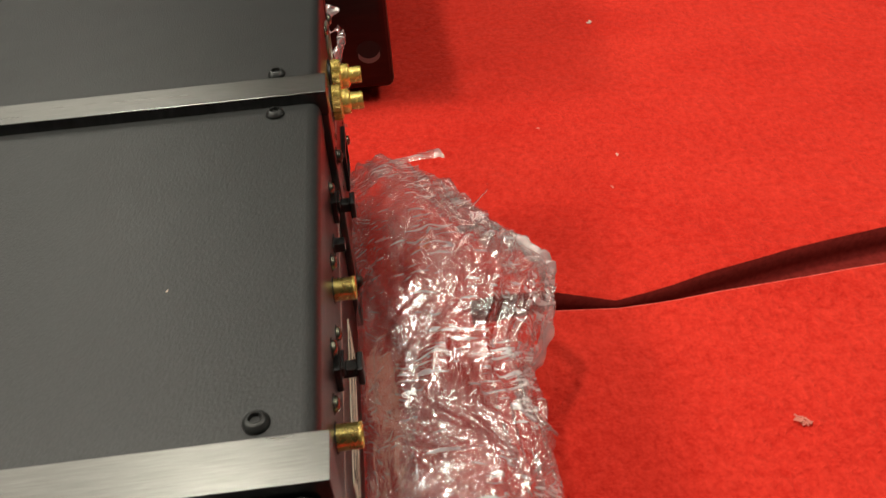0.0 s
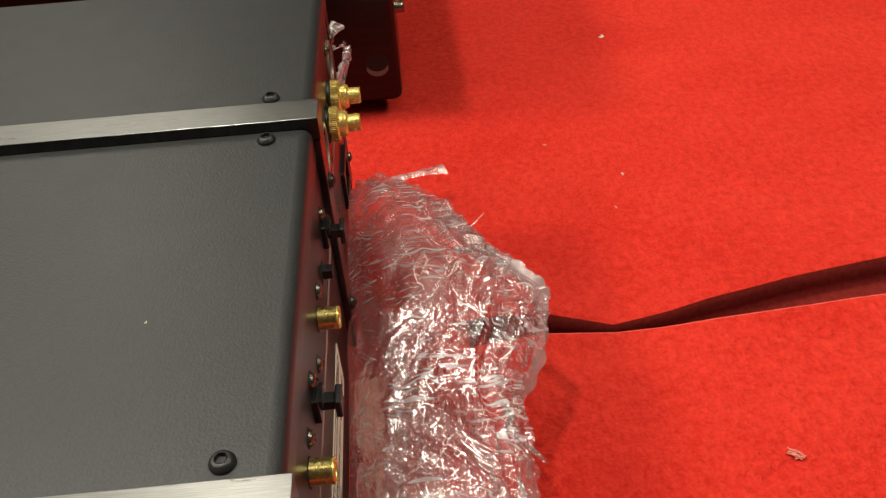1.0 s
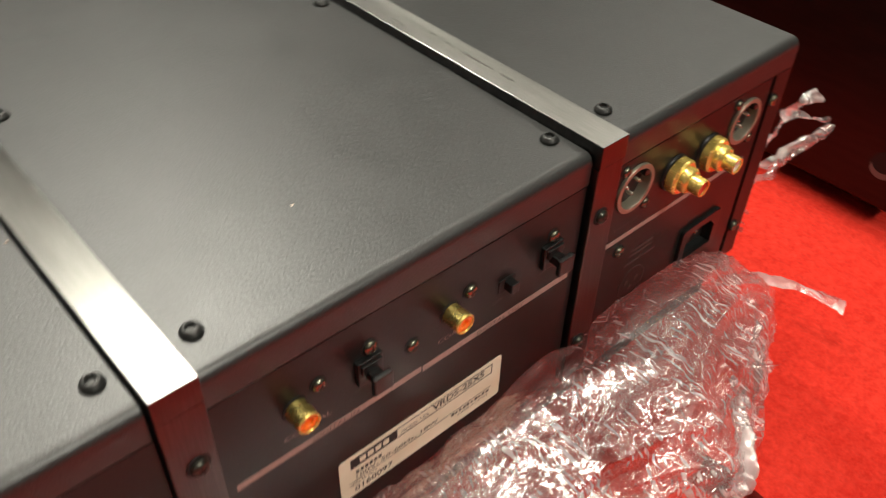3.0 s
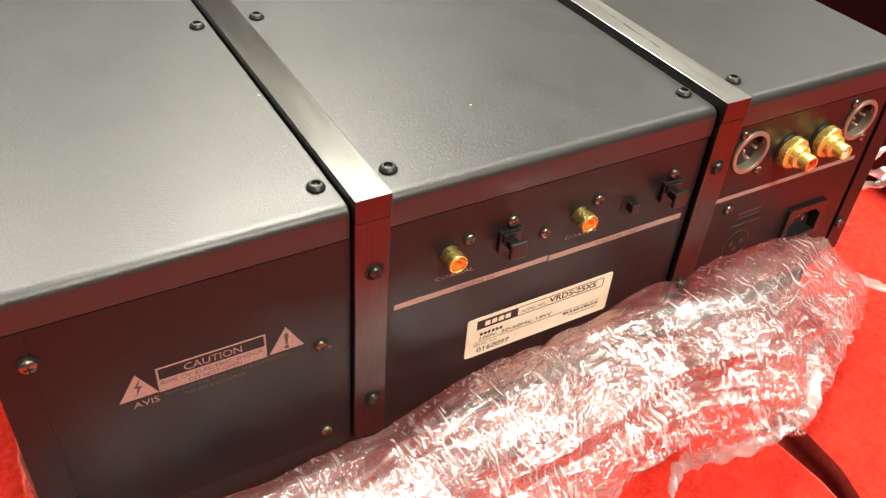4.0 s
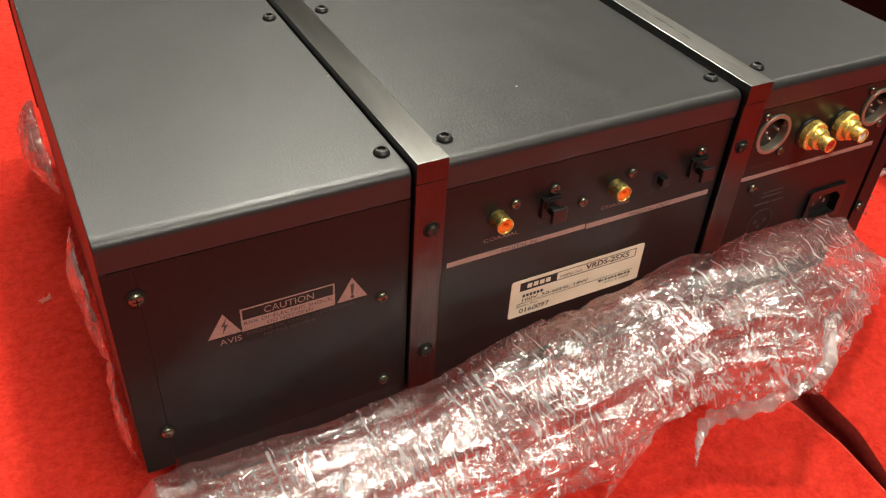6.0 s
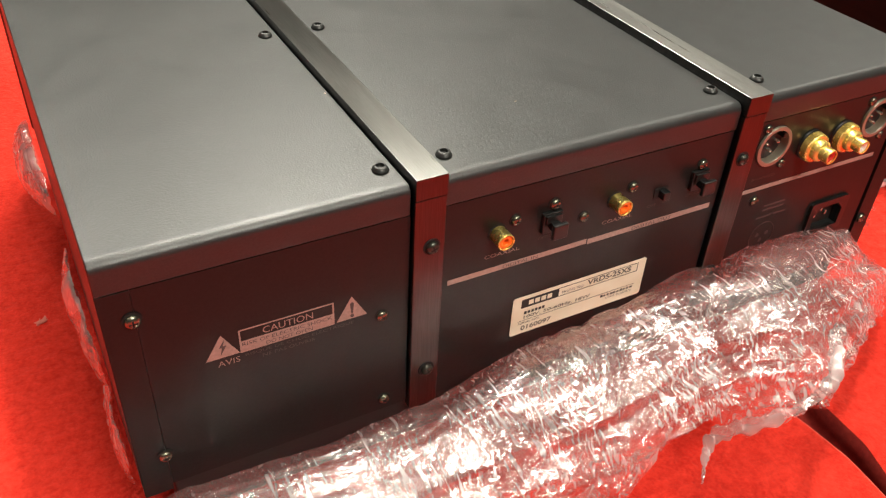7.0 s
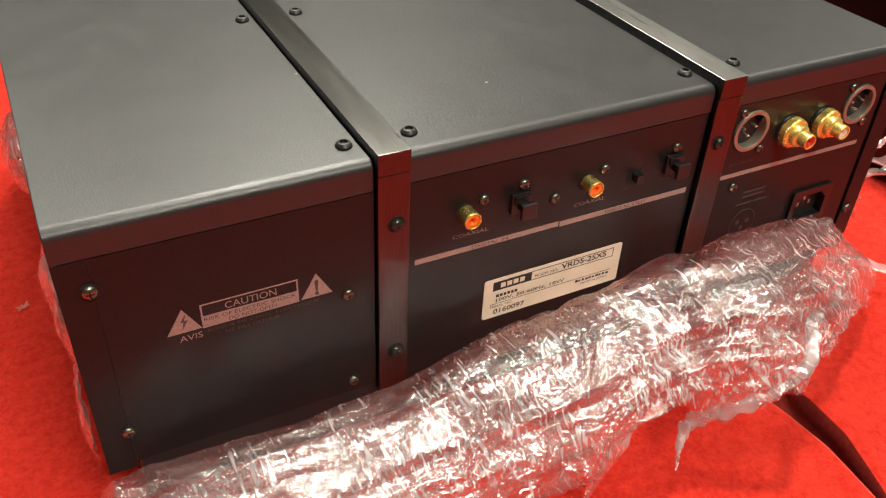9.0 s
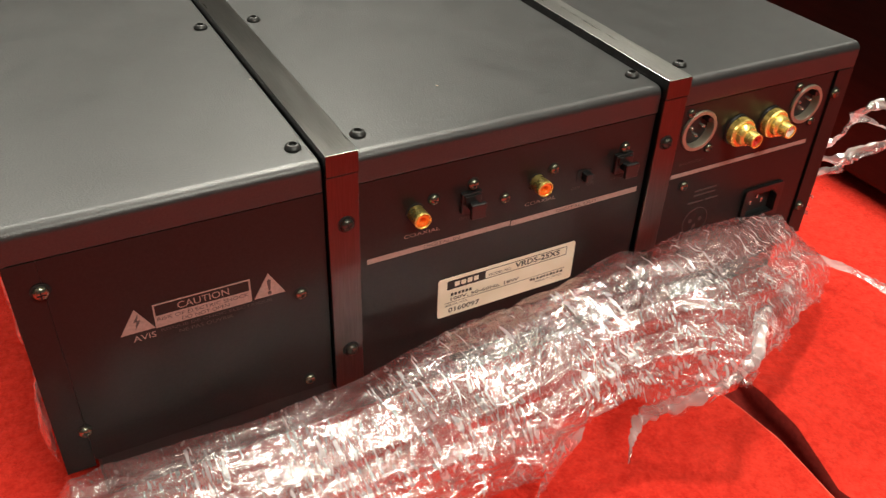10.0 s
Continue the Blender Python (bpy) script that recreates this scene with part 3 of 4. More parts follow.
phono_socket(0.3600, 0.1312, RED_INSERT)
phono_socket(0.3845, 0.1314, WHITE_INSERT)


def mains_inlet():
    y, (x0, x1, z0, z1) = 0.0004, INLET
    outer, d = rounded(x0, x1, z0, z1, 0.0022), 0.0040
    inner = [(x0 + d, z0 + d), (x1 - d, z0 + d), (x1 - d, z1 - 0.0085), (x1 - 0.0085, z1 - d), (x0 + 0.0085, z1 - d), (x0 + d, z1 - 0.0085)]
    inlet = part("mains_inlet", pierced_plate(outer, [inner], y - 0.0020, y), SOCKET_BLACK, player, "black mains inlet with metal prongs")
    well = outline_plate(inner, y + 0.0121, 0.0001)
    n = len(inner)
    mouth, end = ([well.verts.new((x, at, z)) for x, z in inner] for at in (y - 0.0003, y + 0.0120))
    for k in range(n):
        well.faces.new((mouth[k], mouth[(k + 1) % n], end[(k + 1) % n], end[k]))
    part("inlet_well", well, HOLE_BLACK, inlet)
    xm, zm = (x0 + x1) / 2, (z0 + z1) / 2
    for dx, dz in ((-0.0045, -0.0010), (0.0045, -0.0010), (0.0, 0.0026)):
        part("prong", box(xm + dx - 0.0007, xm + dx + 0.0007, y + 0.0022, y + 0.0120, zm + dz - 0.0014, zm + dz + 0.0014, 0.0003), PIN, inlet)


mains_inlet()


# Printed lines and words on the rear plates.
def line(name, x0, x1, z0, z1, y, mat, parent):
    return part(name, outline_plate([(x0, z0), (x1, z0), (x1, z1), (x0, z1)], y, 0.00012), mat, parent)


PY = 0.0004
rule = line("printed_rule", 0.1427, 0.2185, 0.1090, 0.1118, PY, PRINT, player)
writing("DIGITAL IN", 0.1715, 0.1095, 0.0018, 0.0190, PY - 0.0002, PRINT_DARK, rule)
rule = line("printed_rule", 0.2193, 0.2965, 0.1084, 0.1114, PY, PRINT, player)
writing("DIGITAL OUT", 0.2460, 0.1089, 0.0019, 0.0250, PY - 0.0002, PRINT_DARK, rule)
rule = line("printed_rule", 0.3195, 0.4206, 0.1094, 0.1119, PY, PRINT, player)
writing("COAXIAL", 0.1610, 0.1178, 0.0020, 0.0185, PY - 0.0002, PRINT, player)
writing("COAXIAL", 0.2262, 0.1178, 0.0020, 0.0180, PY - 0.0002, PRINT, player)
writing("OPTICAL", 0.1895, 0.1200, 0.0016, 0.0105, PY - 0.0002, PRINT_FAINT, player)
writing("OPTICAL", 0.2775, 0.1198, 0.0016, 0.0105, PY - 0.0002, PRINT_FAINT, player)
writing("OFF", 0.2530, 0.1200, 0.0015, 0.0055, PY - 0.0002, PRINT_FAINT, player)
writing("ON", 0.2625, 0.1204, 0.0015, 0.0045, PY - 0.0002, PRINT_FAINT, player)
writing("BALANCED", 0.3235, 0.1168, 0.0016, 0.0165, PY - 0.0002, PRINT_FAINT, player)
for x0, x1, z in ((0.3402, 0.3560, 0.0960), (0.3402, 0.3560, 0.0930), (0.3370, 0.3480, 0.0885), (0.3500, 0.3590, 0.0885)):
    line("printed_bar", x0, x1, z, z + 0.0010, PY, PRINT_FAINT, player)


def pin_diagram(x, z):
    y = PY - 0.00012
    ring = part("pin_diagram", lathe([(0.0092, 0), (0.0092, 0.0002), (0.0088, 0.0002), (0.0088, 0)], (x, y, z), "-y", 32), PRINT_FAINT, player, "faint printed pin diagram")
    for dx, dz in ((-0.0036, 0.001), (0.0036, 0.001), (0, -0.0032)):
        part("pin_mark", lathe([(0.0014, 0), (0.0014, 0.0002), (0, 0.0002)], (x + dx, y, z + dz), "-y", 12), PRINT_FAINT, ring)


pin_diagram(0.3455, 0.0755)


def warning_print():
    y = PY
    frame_x0, frame_x1, z0, z1 = 0.0482, 0.0888, 0.1068, 0.1188
    warn = part("warning_print", outline_plate([(frame_x0, z0), (frame_x1, z0), (frame_x1, z0 + 0.0060), (frame_x0, z0 + 0.0060)], y, 0.00012), PRINT, player, "pale printed shock warning between two triangles")
    for a, c, e, f in ((frame_x0, frame_x1, z1 - 0.0006, z1), (frame_x0, frame_x0 + 0.0007, z0 + 0.0060, z1 - 0.0006), (frame_x1 - 0.0007, frame_x1, z0 + 0.0060, z1 - 0.0006)):
        line("frame_line", a, c, e, f, y, PRINT, warn)
    writing("CAUTION", 0.0580, 0.1138, 0.0034, 0.0215, y - 0.0002, PRINT, warn)
    writing("RISK OF ELECTRIC SHOCK", 0.0492, 0.1102, 0.0018, 0.0385, y - 0.0002, PRINT_DARK, warn)
    writing("DO NOT OPEN", 0.0590, 0.1075, 0.0018, 0.0200, y - 0.0002, PRINT_DARK, warn)
    writing("AVIS", 0.0385, 0.1026, 0.0030, 0.0092, y - 0.0002, PRINT, warn)
    writing("RISQUE DE CHOC ELECTRIQUE", 0.0500, 0.1040, 0.0018, 0.0475, y - 0.0002, PRINT_FAINT, warn)
    writing("NE PAS OUVRIR", 0.0570, 0.1012, 0.0018, 0.0230, y - 0.0002, PRINT_FAINT, warn)
    tri_a = part("triangle", outline_plate([(0.0341, 0.1072), (0.0480, 0.1072), (0.0411, 0.1190)], y, 0.00012), PRINT, warn)
    bolt = [(0.0424, 0.1166), (0.0398, 0.1126), (0.0411, 0.1126), (0.0402, 0.1086), (0.0428, 0.1132), (0.0414, 0.1132)]
    part("lightning_mark", outline_plate(bolt, y - 0.00013, 0.00012), PRINT_DARK, tri_a)
    tri_b = part("triangle", outline_plate([(0.0898, 0.1072), (0.1037, 0.1072), (0.0968, 0.1192)], y, 0.00012), PRINT, warn)
    part("exclamation_mark", outline_plate([(0.0964, 0.1102), (0.0972, 0.1102), (0.0977, 0.1154), (0.0968, 0.1162), (0.0959, 0.1154)], y - 0.00013, 0.00012), PRINT_DARK, tri_b)
    part("exclamation_dot", lathe([(0.0009, 0), (0.0009, 0.00012), (0, 0.00012)], (0.0968, y - 0.00013, 0.1088), "-y", 12), PRINT_DARK, tri_b)


warning_print()


def sticker():
    x0, x1, z0, z1, y = 0.1800, 0.2612, 0.0630, 0.0872, PY
    st = part("sticker", outline_plate(rounded(x0, x1, z0, z1, 0.0014), y, 0.00025), STICKER, player, "cream paper type sticker with black printing")
    f = y - 0.00026
    part("logo_block", outline_plate([(x0 + 0.0050, z1 - 0.0074), (x0 + 0.0268, z1 - 0.0074), (x0 + 0.0268, z1 - 0.0020), (x0 + 0.0050, z1 - 0.0020)], f, 0.0001), INK, st, "black printed logo block")
    for k in range(4):
        a = x0 + 0.0092 + 0.0036 * k
        part("logo_bar", outline_plate([(a, z1 - 0.0060), (a + 0.0027, z1 - 0.0060), (a + 0.0027, z1 - 0.0033), (a, z1 - 0.0033)], f - 0.00012, 0.0001), STICKER, st, "pale logo bar")
    for a, c, e, g in ((0.0268, 0.0760, 0.0019, 0.0022), (0.0268, 0.0760, 0.0071, 0.0074), (0.0757, 0.0760, 0.0022, 0.0071)):
        line("frame_line", x0 + a, x0 + c, z1 - g, z1 - e, f, INK, st)
    writing("MODEL NO.", x0 + 0.0288, z1 - 0.0062, 0.0017, 0.0135, f - 0.0001, INK, st)
    writing("VRDS-25XS", x0 + 0.0442, z1 - 0.0061, 0.0034, 0.0275, f - 0.0001, INK, st, bold=0.02)
    for k in range(6):
        line("maker_bar", x0 + 0.0072 + 0.0021 * k, x0 + 0.0086 + 0.0021 * k, z1 - 0.0117, z1 - 0.0100, f, INK, st)
    writing("100V, 50-60Hz, 18W", x0 + 0.0072, z1 - 0.0150, 0.0024, 0.0400, f - 0.0001, INK, st, bold=0.01)
    line("rule", x0 + 0.0040, x0 + 0.0760, z1 - 0.0158, z1 - 0.0156, f, INK, st)
    writing("SERIAL NO.", x0 + 0.0042, z1 - 0.0180, 0.0014, 0.0128, f - 0.0001, INK, st)
    writing("0160097", x0 + 0.0062, z1 - 0.0222, 0.0031, 0.0180, f - 0.0001, INK, st, bold=0.015)
    for k in range(10):
        line("maker_bar", x0 + 0.0545 + 0.0021 * k, x0 + (0.0556 if k % 3 else 0.0561) + 0.0021 * k, z1 - 0.0181, z1 - 0.0166 - 0.0003 * (k % 2), f, INK, st)
    writing("MADE IN JAPAN", x0 + 0.0580, z1 - 0.0206, 0.0016, 0.0165, f - 0.0001, INK, st)


sticker()

part("base_pan", box(0.013, W - 0.013, 0.0045, D - 0.006, 0.014, BASE + 0.0045, 0.0012), CHASSIS, player, "black pressed base pan")
for x, y in ((0.045, 0.05), (W - 0.045, 0.05), (0.045, D - 0.05), (W - 0.045, D - 0.05)):
    part("foot", lathe([(0, -0.0005), (0.020, -0.0005), (0.022, 0.004), (0.020, 0.020), (0.014, 0.030), (0.014, 0.0455), (0, 0.0455)], (x, y, 0.0), "z", 32), SOCKET_BLACK, player, "", True)


# ---- the dark lacquered cabinet that stands beside the player ----
def cabinet():
    cab = thing("lacquered_cabinet", "dark mahogany lacquered hi-fi cabinet standing on the red cloth", "cabinet", place=(0.576, -0.034, 0))
    body = box(0, 0.42, 0, 0.40, 0.012, 0.200, 0.006, 3)
    part("body", body, MAHOGANY, cab)
    for x, y in ((0.035, 0.04), (0.385, 0.04), (0.035, 0.36), (0.385, 0.36)):
        part("foot", lathe([(0, 0), (0.012, 0), (0.014, 0.003), (0.014, 0.013), (0, 0.013)], (x, y, 0), "z", 24), SOCKET_BLACK, cab)
    hole = part("finger_hole", lathe([(0.0090, 0.0), (0.0090, 0.0003), (0.0, 0.0003)], (0, 0.0165, 0.0435), "-x", 28), HOLE_BLACK, cab, "round dark hole, its lit lower wall painted as a pale crescent")
    # flat pale crescent that stands in for light on the hole's lower wall
    lip = bmesh.new()
    arc = [math.radians(205 + 130 * k / 12) for k in range(13)]
    outer = [lip.verts.new((-0.0006, 0.0165 + 0.0088 * math.cos(a), 0.0435 + 0.0088 * math.sin(a))) for a in arc]
    inner = [lip.verts.new((-0.0006, 0.0165 + 0.0086 * math.cos(a), 0.0475 + 0.0088 * math.sin(a))) for a in arc]
    for k in range(12):
        lip.faces.new([outer[k], outer[k + 1], inner[k + 1], inner[k]])
    part("lip", lip, LIT_LIP, hole)
    stub = lathe([(0.0042, -0.001), (0.0042, 0.006), (0.0032, 0.007), (0, 0.007)], (0.020, 0.0, 0.078), "-y", 20)
    part("rear_terminal", stub, STEEL_SCREW, cab, "small brassy terminal", True)


cabinet()


# ---- the clear plastic bag pulled down round the player ----
def crumple(p, seed, amount):
    """A crease-like offset: ridged noise at three sizes."""
    q = Vector(p) + Vector((seed * 3.7, seed * 1.3, seed * 2.1))
    out = Vector((0, 0, 0))
    for scale, amp in ((22, 0.0070), (60, 0.0040), (150, 0.0020), (340, 0.0008)):
        q = Vector((q.x * 0.6, q.y, q.z)) if scale < 30 else q
        v = noise.noise_vector(q * scale)
        w = noise.noise_vector(q * scale * 1.3 + Vector((5, 3, 1)))
        out += amp * amount * Vector((abs(v.x) - abs(w.x), abs(v.y) - abs(w.y), abs(v.z) - abs(w.z)))
    return out


def keep_clear(p):
    """Holds the film off the cloth and outside the player's case."""
    p.z = max(p.z, 0.0030)
    if -0.0015 < p.x < W + 0.0015 and p.y > -0.0016 and p.z > 0.036:
        p.y = -0.0016
    return p


def sheet(name, shape, nu, nv, parent, seed, amount, keep=None, label="", mat=FILM):
    verts = []
    for j in range(nv + 1):
        for i in range(nu + 1):
            p = Vector(shape(i / nu, j / nv))
            verts.append(keep_clear(p + crumple(p, seed, amount)))
    n = nu + 1
    faces = []
    for j in range(nv):
        for i in range(nu):
            if keep is None or keep(i / nu, j / nv):
                faces.append((j * n + i, j * n + i + 1, (j + 1) * n + i + 1, (j + 1) * n + i))
    me = bpy.data.meshes.new(name)
    me.from_pydata(verts, [], faces)
    for p in me.polygons:
        p.use_smooth = True
    me.materials.append(mat)
    ob = new(name, me)
    ob.parent = parent
    return tagged(ob, label)


def along(points, t):
    """A point on a smooth line through the points, t from 0 to 1."""
    k = len(points) - 1
    i = min(int(t * k), k - 1)
    f = t * k - i
    a, b, c, d = (Vector(points[max(0, min(k, i + o))]) for o in (-1, 0, 1, 2))
    return 0.5 * ((2 * b) + (c - a) * f + (2 * a - 5 * b + 4 * c - d) * f * f + (3 * b - a - 3 * c + d) * f ** 3)


def strip(name, points, widths, side, parent, seed, nu=60, nv=10, amount=0.5, curl=0.6, twist=0.0):
    """A narrow tongue of film along a line, curled across."""
    side = Vector(side).normalized()

    def shape(u, v):
        p = along(points, u)
        w = float(np.interp(u, np.linspace(0, 1, len(widths)), widths))
        c = v - 0.5
        lift, a = side.orthogonal().normalized(), twist * u
        across, up = side * math.cos(a) + lift * math.sin(a), lift * math.cos(a) - side * math.sin(a)
        return p + across * (w * c) + (up if twist else Vector((0, 0, 1))) * (curl * w * (0.25 - c * c))
    return sheet(name, shape, nu, nv, parent, seed, amount, None, "", FILM_DENSE)


bag = thing("plastic_bag", "clear crinkled plastic bag pulled down in a roll behind the player", "plastic bag")
# x, then the roll's middle (y, z) and its radius
ROLL = [(-0.022, -0.0189, 0.0119, 0.0088), (0.0, -0.0274, 0.0273, 0.0271), (0.060, -0.0349, 0.0279, 0.0320), (0.130, -0.0386, 0.0290, 0.0350), (0.200, -0.0346, 0.0322, 0.0418),
        (0.243, -0.0343, 0.0381, 0.0398), (0.260, -0.0347, 0.0404, 0.0397), (0.280, -0.0400, 0.0435, 0.0442), (0.302, -0.0472, 0.0412, 0.0489), (0.322, -0.0391, 0.0433, 0.0454),
        (0.334, -0.0356, 0.0436, 0.0450), (0.364, -0.0268, 0.0415, 0.0400), (0.392, -0.0163, 0.0387, 0.0357), (0.418, -0.0151, 0.0291, 0.0274), (0.442, -0.0141, 0.0168, 0.0168), (0.453, -0.0133, 0.0102, 0.0065)]
# how far, in degrees, the free edge hangs under the outer side
HANG = [(-0.022, 60), (0.06, 85), (0.12, 60), (0.16, 40), (0.185, 50), (0.200, 52), (0.210, 15), (0.222, -13), (0.238, -12), (0.252, -5), (0.262, 6), (0.272, 20), (0.285, 5), (0.300, -14), (0.315, 0), (0.342, 10),
        (0.363, 9), (0.38, 6), (0.40, 12), (0.418, 18), (0.447, 40)]


def wave2(a, b, seed):
    """Smooth gradient noise of two grids, about -0.7 to 0.7."""
    turns = np.random.default_rng(seed).uniform(0, 2 * math.pi, (64, 64))
    ia, ib = np.floor(a).astype(int), np.floor(b).astype(int)
    fa, fb = a - ia, b - ib
    total = 0
    for da in (0, 1):
        for db in (0, 1):
            turn = turns[(ia + da) % 64, (ib + db) % 64]
            wa, wb = (fa if da else 1 - fa), (fb if db else 1 - fb)
            total = total + wa * wa * (3 - 2 * wa) * wb * wb * (3 - 2 * wb) * (np.cos(turn) * (fa - da) + np.sin(turn) * (fb - db))
    return total


def creases(s, t, count, longest, slope, lean, seed):
    """Heights over a grid of lengths s and t: the sum of many straight tent-shaped folds, with flat facets between their ridges."""
    rng, h = np.random.default_rng(seed), np.zeros((len(t), len(s)))
    for _ in range(count):
        length = longest * math.exp(-1.9 * rng.random())
        wide = length * rng.uniform(0.10, 0.28)
        angle = rng.normal(lean, 0.38) if rng.random() < 0.62 else rng.uniform(0, math.pi)
        rise = rng.normal(0, slope)
        cs, ct = rng.uniform(s[0], s[-1]), rng.uniform(t[0], t[-1])
        i0, i1 = np.searchsorted(s, (cs - length, cs + length))
        j0, j1 = np.searchsorted(t, (ct - length, ct + length))
        if i1 <= i0 or j1 <= j0:
            continue
        ds, dt = s[None, i0:i1] - cs, t[j0:j1, None] - ct
        along_, across = ds * math.cos(angle) + dt * math.sin(angle), dt * math.cos(angle) - ds * math.sin(angle)
        fade = np.clip(1 - np.abs(along_) / length, 0, 1)
        h[j0:j1, i0:i1] += rise * np.clip(wide * fade - np.abs(across), 0, None)
    return h


def roll_layer(name, label, mat, scale, start, extra, x0, x1, step, count, longest, slope, seed, taut=0.70):
    """One layer of film wound round the roll, from start degrees at the player's side over the top to its free lower edge."""
    nu = int((x1 - x0) / step)
    nv = int(0.165 * scale * (180 - start + 55) / 305 / step)
    xs, vs = np.linspace(x0, x1, nu + 1), np.linspace(0, 1, nv + 1)
    rows = [np.array([r[k] for r in ROLL]) for k in range(4)]
    mid_y, mid_z, rad = (np.interp(xs, rows[0], rows[k])[None, :] for k in (1, 2, 3))
    hang = np.interp(xs, [r[0] for r in HANG], [r[1] for r in HANG]) + extra
    ragged = 13 * wave2(xs * 55, xs * 0 + 2.3 + seed, 5) + 9 * wave2(xs * 150, xs * 0 + 7.1, 6)
    deg = start + vs[:, None] * (180 - start + hang[None, :]) + vs[:, None] ** 8 * ragged[None, :]
    arc = vs * 0.165 * scale
    x_grid = np.repeat(xs[None, :], nv + 1, 0)
    # long soft folds that follow the roll, and a waist here and there
    slip = deg + 30 * wave2(x_grid * 9, deg * 0.02, seed + 5)
    long_fold = np.abs(wave2(x_grid * 7 + 3, slip * 0.040, seed)) + 0.35 * np.abs(wave2(x_grid * 30 + 9, slip * 0.055, seed + 1))
    waist = wave2(x_grid * 24, deg * 0 + 0.5, seed + 2)
    out_y, out_z = np.cos(np.radians(deg)), np.sin(np.radians(deg))
    # drawn smooth over the top, more and more crumpled towards the free edge
    slack = np.clip((deg - 80 + 45 * wave2(x_grid * 16, deg * 0.02, seed + 4)) / 50, 0, 1)
    slack = np.maximum(slack, 0.85 * np.clip((x_grid - 0.35) / 0.05, 0, 1))
    slack = taut + (1 - taut) * slack * slack * (3 - 2 * slack)
    r = rad * scale * (0.975 + slack ** 4 * (0.05 * waist - 0.44 * (long_fold - 0.24)))
    lift = creases(xs, arc, count, longest, slope, 0.0, seed) * slack
    r = r + lift
    p = np.stack([x_grid + 0.25 * lift, mid_y + r * out_y, mid_z + r * out_z], -1)
    p[..., 2] = np.maximum(p[..., 2], 0.0030)
    inside = (p[..., 0] > -0.0015) & (p[..., 0] < W + 0.0015) & (p[..., 1] > -0.0016) & (p[..., 2] > 0.036)
    p[..., 1] = np.where(inside, -0.0016, p[..., 1])
    n = nu + 1
    first = (np.arange(nv)[:, None] * n + np.arange(nu)[None, :]).ravel()
    me = bpy.data.meshes.new(name)
    me.from_pydata(p.reshape(-1, 3).tolist(), [], np.stack([first, first + 1, first + n + 1, first + n], -1).tolist())
    me.polygons.foreach_set("use_smooth", [True] * len(me.polygons))
    me.attributes.new("slack", "FLOAT", "POINT").data.foreach_set("value", slack.ravel())
    me.materials.append(mat)
    ob = new(name, me)
    ob.parent = bag
    return tagged(ob, label)


roll_layer("outer_layer", "taut outer layer of clear film", FILM, 1.0, -70, 0, -0.022, 0.453, 0.0007, 1300, 0.075, 0.11, 11)
roll_layer("inner_layer", "crumpled inner layer of clear film", FILM_INNER, 0.86, 20, -30, -0.020, 0.448, 0.0011, 900, 0.065, 0.17, 23)
roll_layer("skirt", "crumpled lower skirt of clear film", FILM_INNER, 1.03, 140, 0, -0.015, 0.425, 0.0010, 300, 0.055, 0.18, 37)


HEM = [(0.356, -0.056, 0.050), (0.340, -0.067, 0.063), (0.3214, -0.0774, 0.0685), (0.3045, -0.0919, 0.0640), (0.2948, -0.0935, 0.0564), (0.2775, -0.0868, 0.0451),
       (0.2657, -0.0765, 0.0311), (0.2572, -0.0740, 0.0215), (0.2500, -0.0790, 0.0180), (0.2438, -0.0864, 0.0150)]
HEM_R = [0.0012, 0.0022, 0.0036, 0.0038, 0.0026, 0.0026, 0.0036, 0.0026, 0.0013, 0.0006]


def hem_shape(u, v):
    p = along(HEM, u)
    a = 2 * math.pi * v + 9 * u
    r = float(np.interp(u, np.linspace(0, 1, len(HEM_R)), HEM_R)) * (1 + 0.8 * noise.noise(Vector((u * 34, 0, 3))) + 0.5 * noise.noise(Vector((u * 30, a, 5))))
    return p + Vector((0.5 * r * math.sin(a), r * math.cos(a), r * math.sin(a)))


sheet("hem", hem_shape, 220, 14, bag, 9.0, 0.40, label="twisted rope-like edge of the film", mat=FILM_DENSE)

strip("tongue", [(0.220, -0.070, 0.030), (0.208, -0.074, 0.019), (0.200, -0.077, 0.010), (0.196, -0.079, 0.004)], [0.016, 0.011, 0.006, 0.002], (1, 0, 0.2), bag, 12.0, 50, 12, 0.6)
strip("tongue", [(0.425, -0.004, 0.030), (0.447, -0.016, 0.028), (0.463, -0.036, 0.024), (0.470, -0.057, 0.021)], [0.010, 0.010, 0.008, 0.013], (0.9, 0.4, 0), bag, 13.0, 70, 12, 0.45)
strip("tongue", [(0.3500, -0.062, 0.068), (0.3515, -0.067, 0.071), (0.3560, -0.072, 0.073), (0.3590, -0.0725, 0.0755)], [0.003, 0.0014, 0.0010, 0.0008], (1, 0, 0), bag, 14.0, 40, 4, 0.2)
strip("side_tongue", [(0.4440, 0.045, 0.070), (0.456, 0.018, 0.094), (0.470, 0.006, 0.112), (0.482, 0.000, 0.122)], [0.012, 0.010, 0.006, 0.009], (0, 0.3, 1), bag, 15.0, 90, 16, 0.9, 1.4, 4.0)
strip("side_tongue", [(0.470, 0.006, 0.112), (0.482, 0.002, 0.110), (0.494, -0.001, 0.104), (0.505, -0.003, 0.100)], [0.008, 0.005, 0.003, 0.002], (0, 0.3, 1), bag, 18.0, 60, 8, 0.6, 1.4, 4.0)
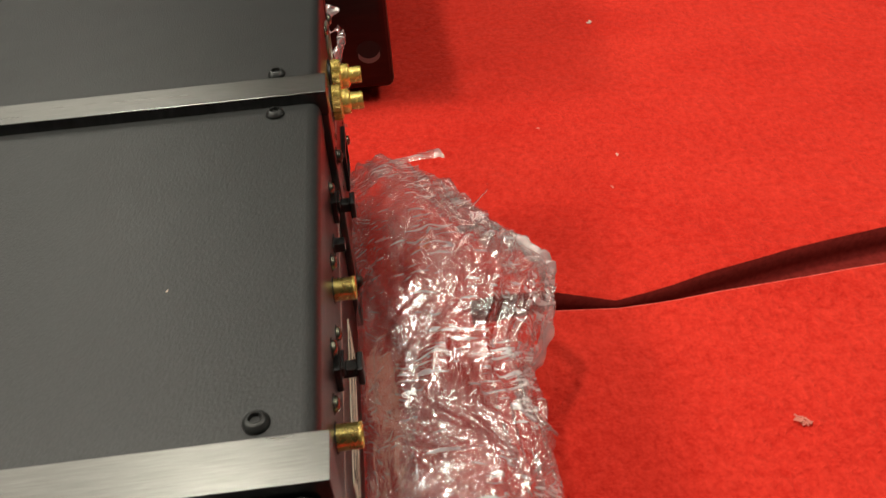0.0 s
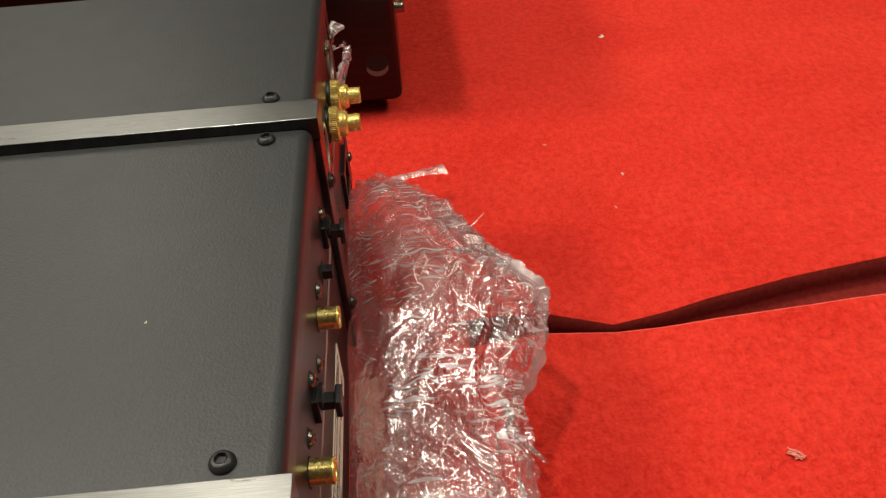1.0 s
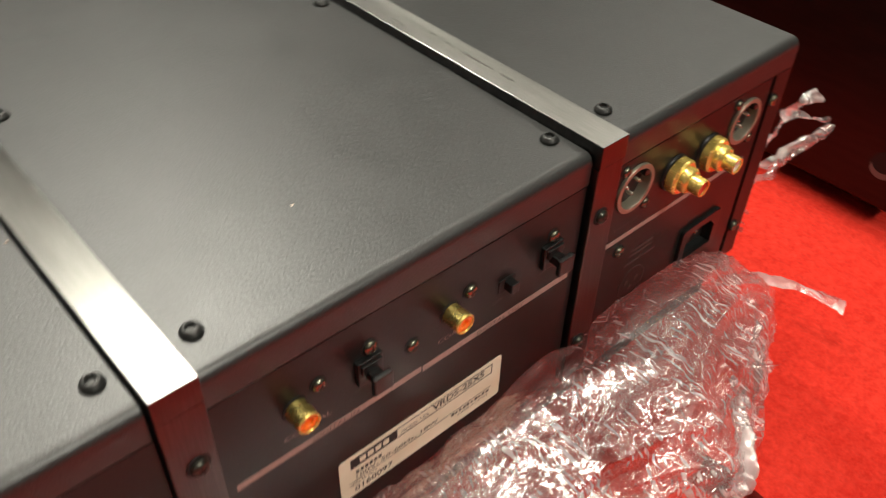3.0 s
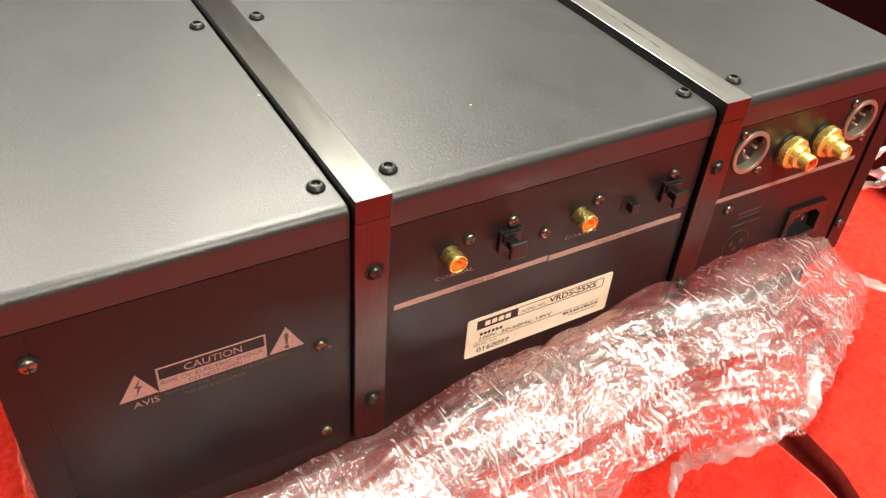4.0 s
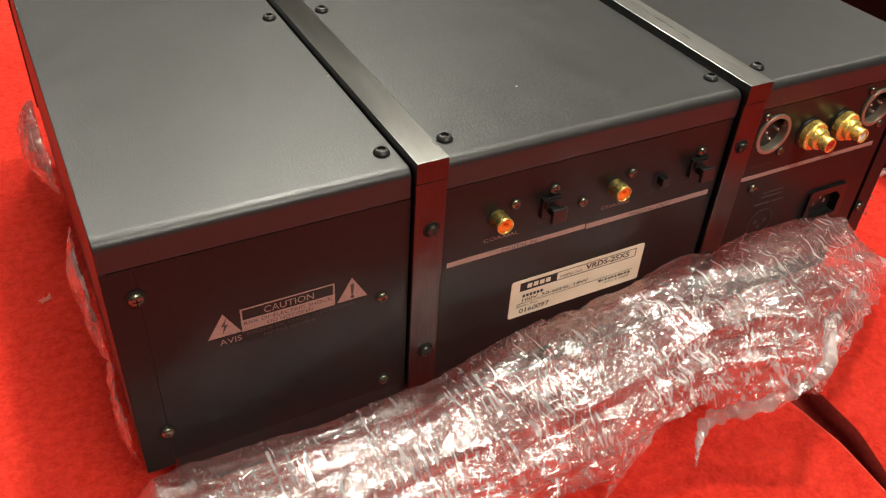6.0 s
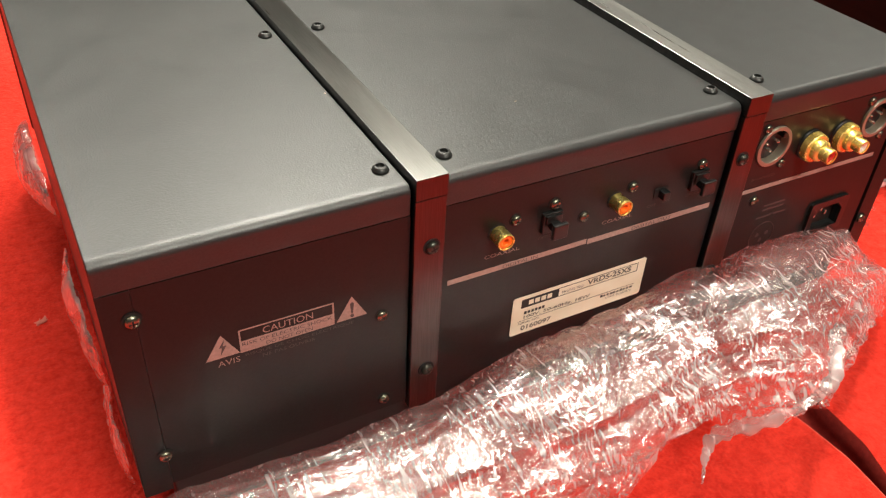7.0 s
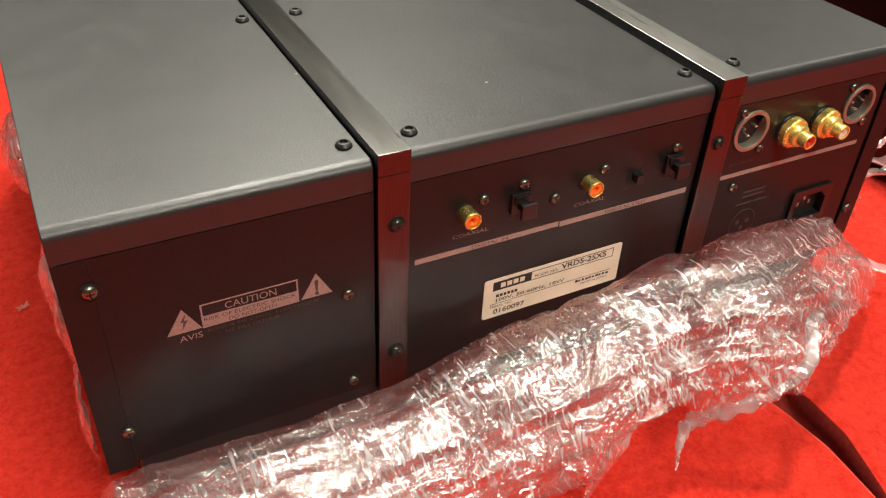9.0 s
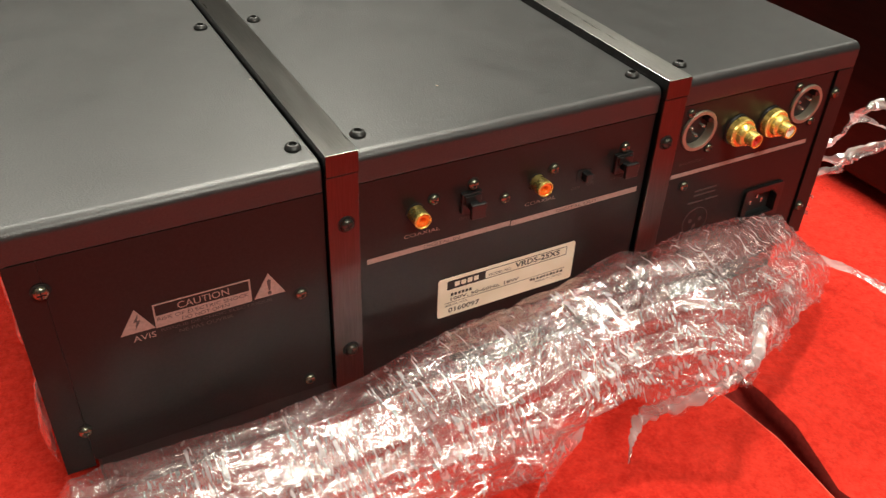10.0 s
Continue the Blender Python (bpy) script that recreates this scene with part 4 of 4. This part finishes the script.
strip("side_tongue", [(0.4440, 0.040, 0.060), (0.456, 0.016, 0.080), (0.476, 0.002, 0.088), (0.508, -0.002, 0.092)], [0.012, 0.008, 0.007, 0.009], (0, 0.3, 1), bag, 16.0, 90, 16, 0.9, 1.4, 5.0)
strip("side_tongue", [(0.4440, 0.050, 0.050), (0.448, 0.030, 0.060), (0.454, 0.012, 0.074), (0.466, 0.002, 0.082)], [0.010, 0.013, 0.011, 0.005], (0.2, 0.2, 1), bag, 17.0, 70, 18, 1.0, 1.2, 3.0)


def side_bulge(y0, y1, reach, z, seed):
    """A small puff of film that shows past the player's side."""
    def shape(u, v):
        swell, a = math.sin(math.pi * u) ** 0.7, math.radians(-85 + 170 * v)
        return Vector((-0.0030 - reach * swell * math.cos(a), y0 + (y1 - y0) * u, z + (0.006 + 0.012 * swell) * math.sin(a)))
    ob = sheet("side_puff", shape, 70, 30, bag, seed, 0.38, mat=FILM_DENSE)
    for v in ob.data.vertices:
        v.co.x = min(v.co.x, -0.0006)


for y0, y1, reach, z, seed in ((0.225, 0.330, 0.0140, 0.052, 19.0), (0.070, 0.172, 0.0070, 0.050, 20.0), (0.010, 0.060, 0.0040, 0.046, 21.0)):
    side_bulge(y0, y1, reach, z, seed)


# ---- lint on the cloth ----
def lint(x, y, length, wide, turn, label, group, z=None, mat=LINT, fibres=5):
    """A crumb of lint: a few short bent fibres that cross each other."""
    rng, own = random.Random(int(x * 9173 + y * 613)), bmesh.new()
    for k in range(fibres):
        a = rng.gauss(0, 0.5)
        cx, cy, half = rng.uniform(-0.3, 0.3) * length, rng.uniform(-0.5, 0.5) * wide, rng.uniform(0.22, 0.4) * length
        for side in (-1, 1):
            c = box(-0.5, 0.5, -0.5, 0.5, -0.5, 0.5, 0.2, 2)
            b_ = a + side * rng.uniform(0.1, 0.5)
            at = Matrix.Translation((cx + side * half * 0.45 * math.cos(b_), cy + side * half * 0.45 * math.sin(b_), wide * rng.uniform(0, 0.3)))
            thick = max(0.0003, wide * 2.2 / fibres)
            bmesh.ops.transform(c, matrix=at @ pose(0, 0, 0, 0, rng.uniform(-12, 12), math.degrees(b_)) @ Matrix.Diagonal((half, thick, thick, 1)), verts=c.verts)
            own = join_into(own, c)
    ob = new("lint", mesh_of(own, "lint", mat, True))
    ob.matrix_world = pose(x, y, (cloth_height(x, y) if z is None else z) + wide * 0.25, 0, 0, turn)
    return tagged(ob, label, "lint", group)


for x, y, length, wide, turn in ((0.671, -0.2070, 0.0065, 0.0022, -50), (0.475, -0.1780, 0.0026, 0.0018, 10)):
    lint(x, y, length, wide, turn, "small pale crumb of lint on the red cloth", "lint on the cloth")
for x, y, length, wide, turn in ((0.2430, -0.2060, 0.0085, 0.0040, 60), (0.4403, -0.1657, 0.0034, 0.0007, 20), (0.5180, -0.1320, 0.0034, 0.0008, 80), (-0.0255, 0.184, 0.0085, 0.0030, 30)):
    lint(x, y, length, wide, turn, "faint pink thread of lint on the red cloth", "lint on the cloth", None, FADED, 12)
for x, y in ((0.2000, 0.0455), (0.1214, 0.0872)):
    lint(x, y, 0.0009, 0.0005, 40 * x, "tiny dust speck on the player's top cover", "dust on the cover", TOP)
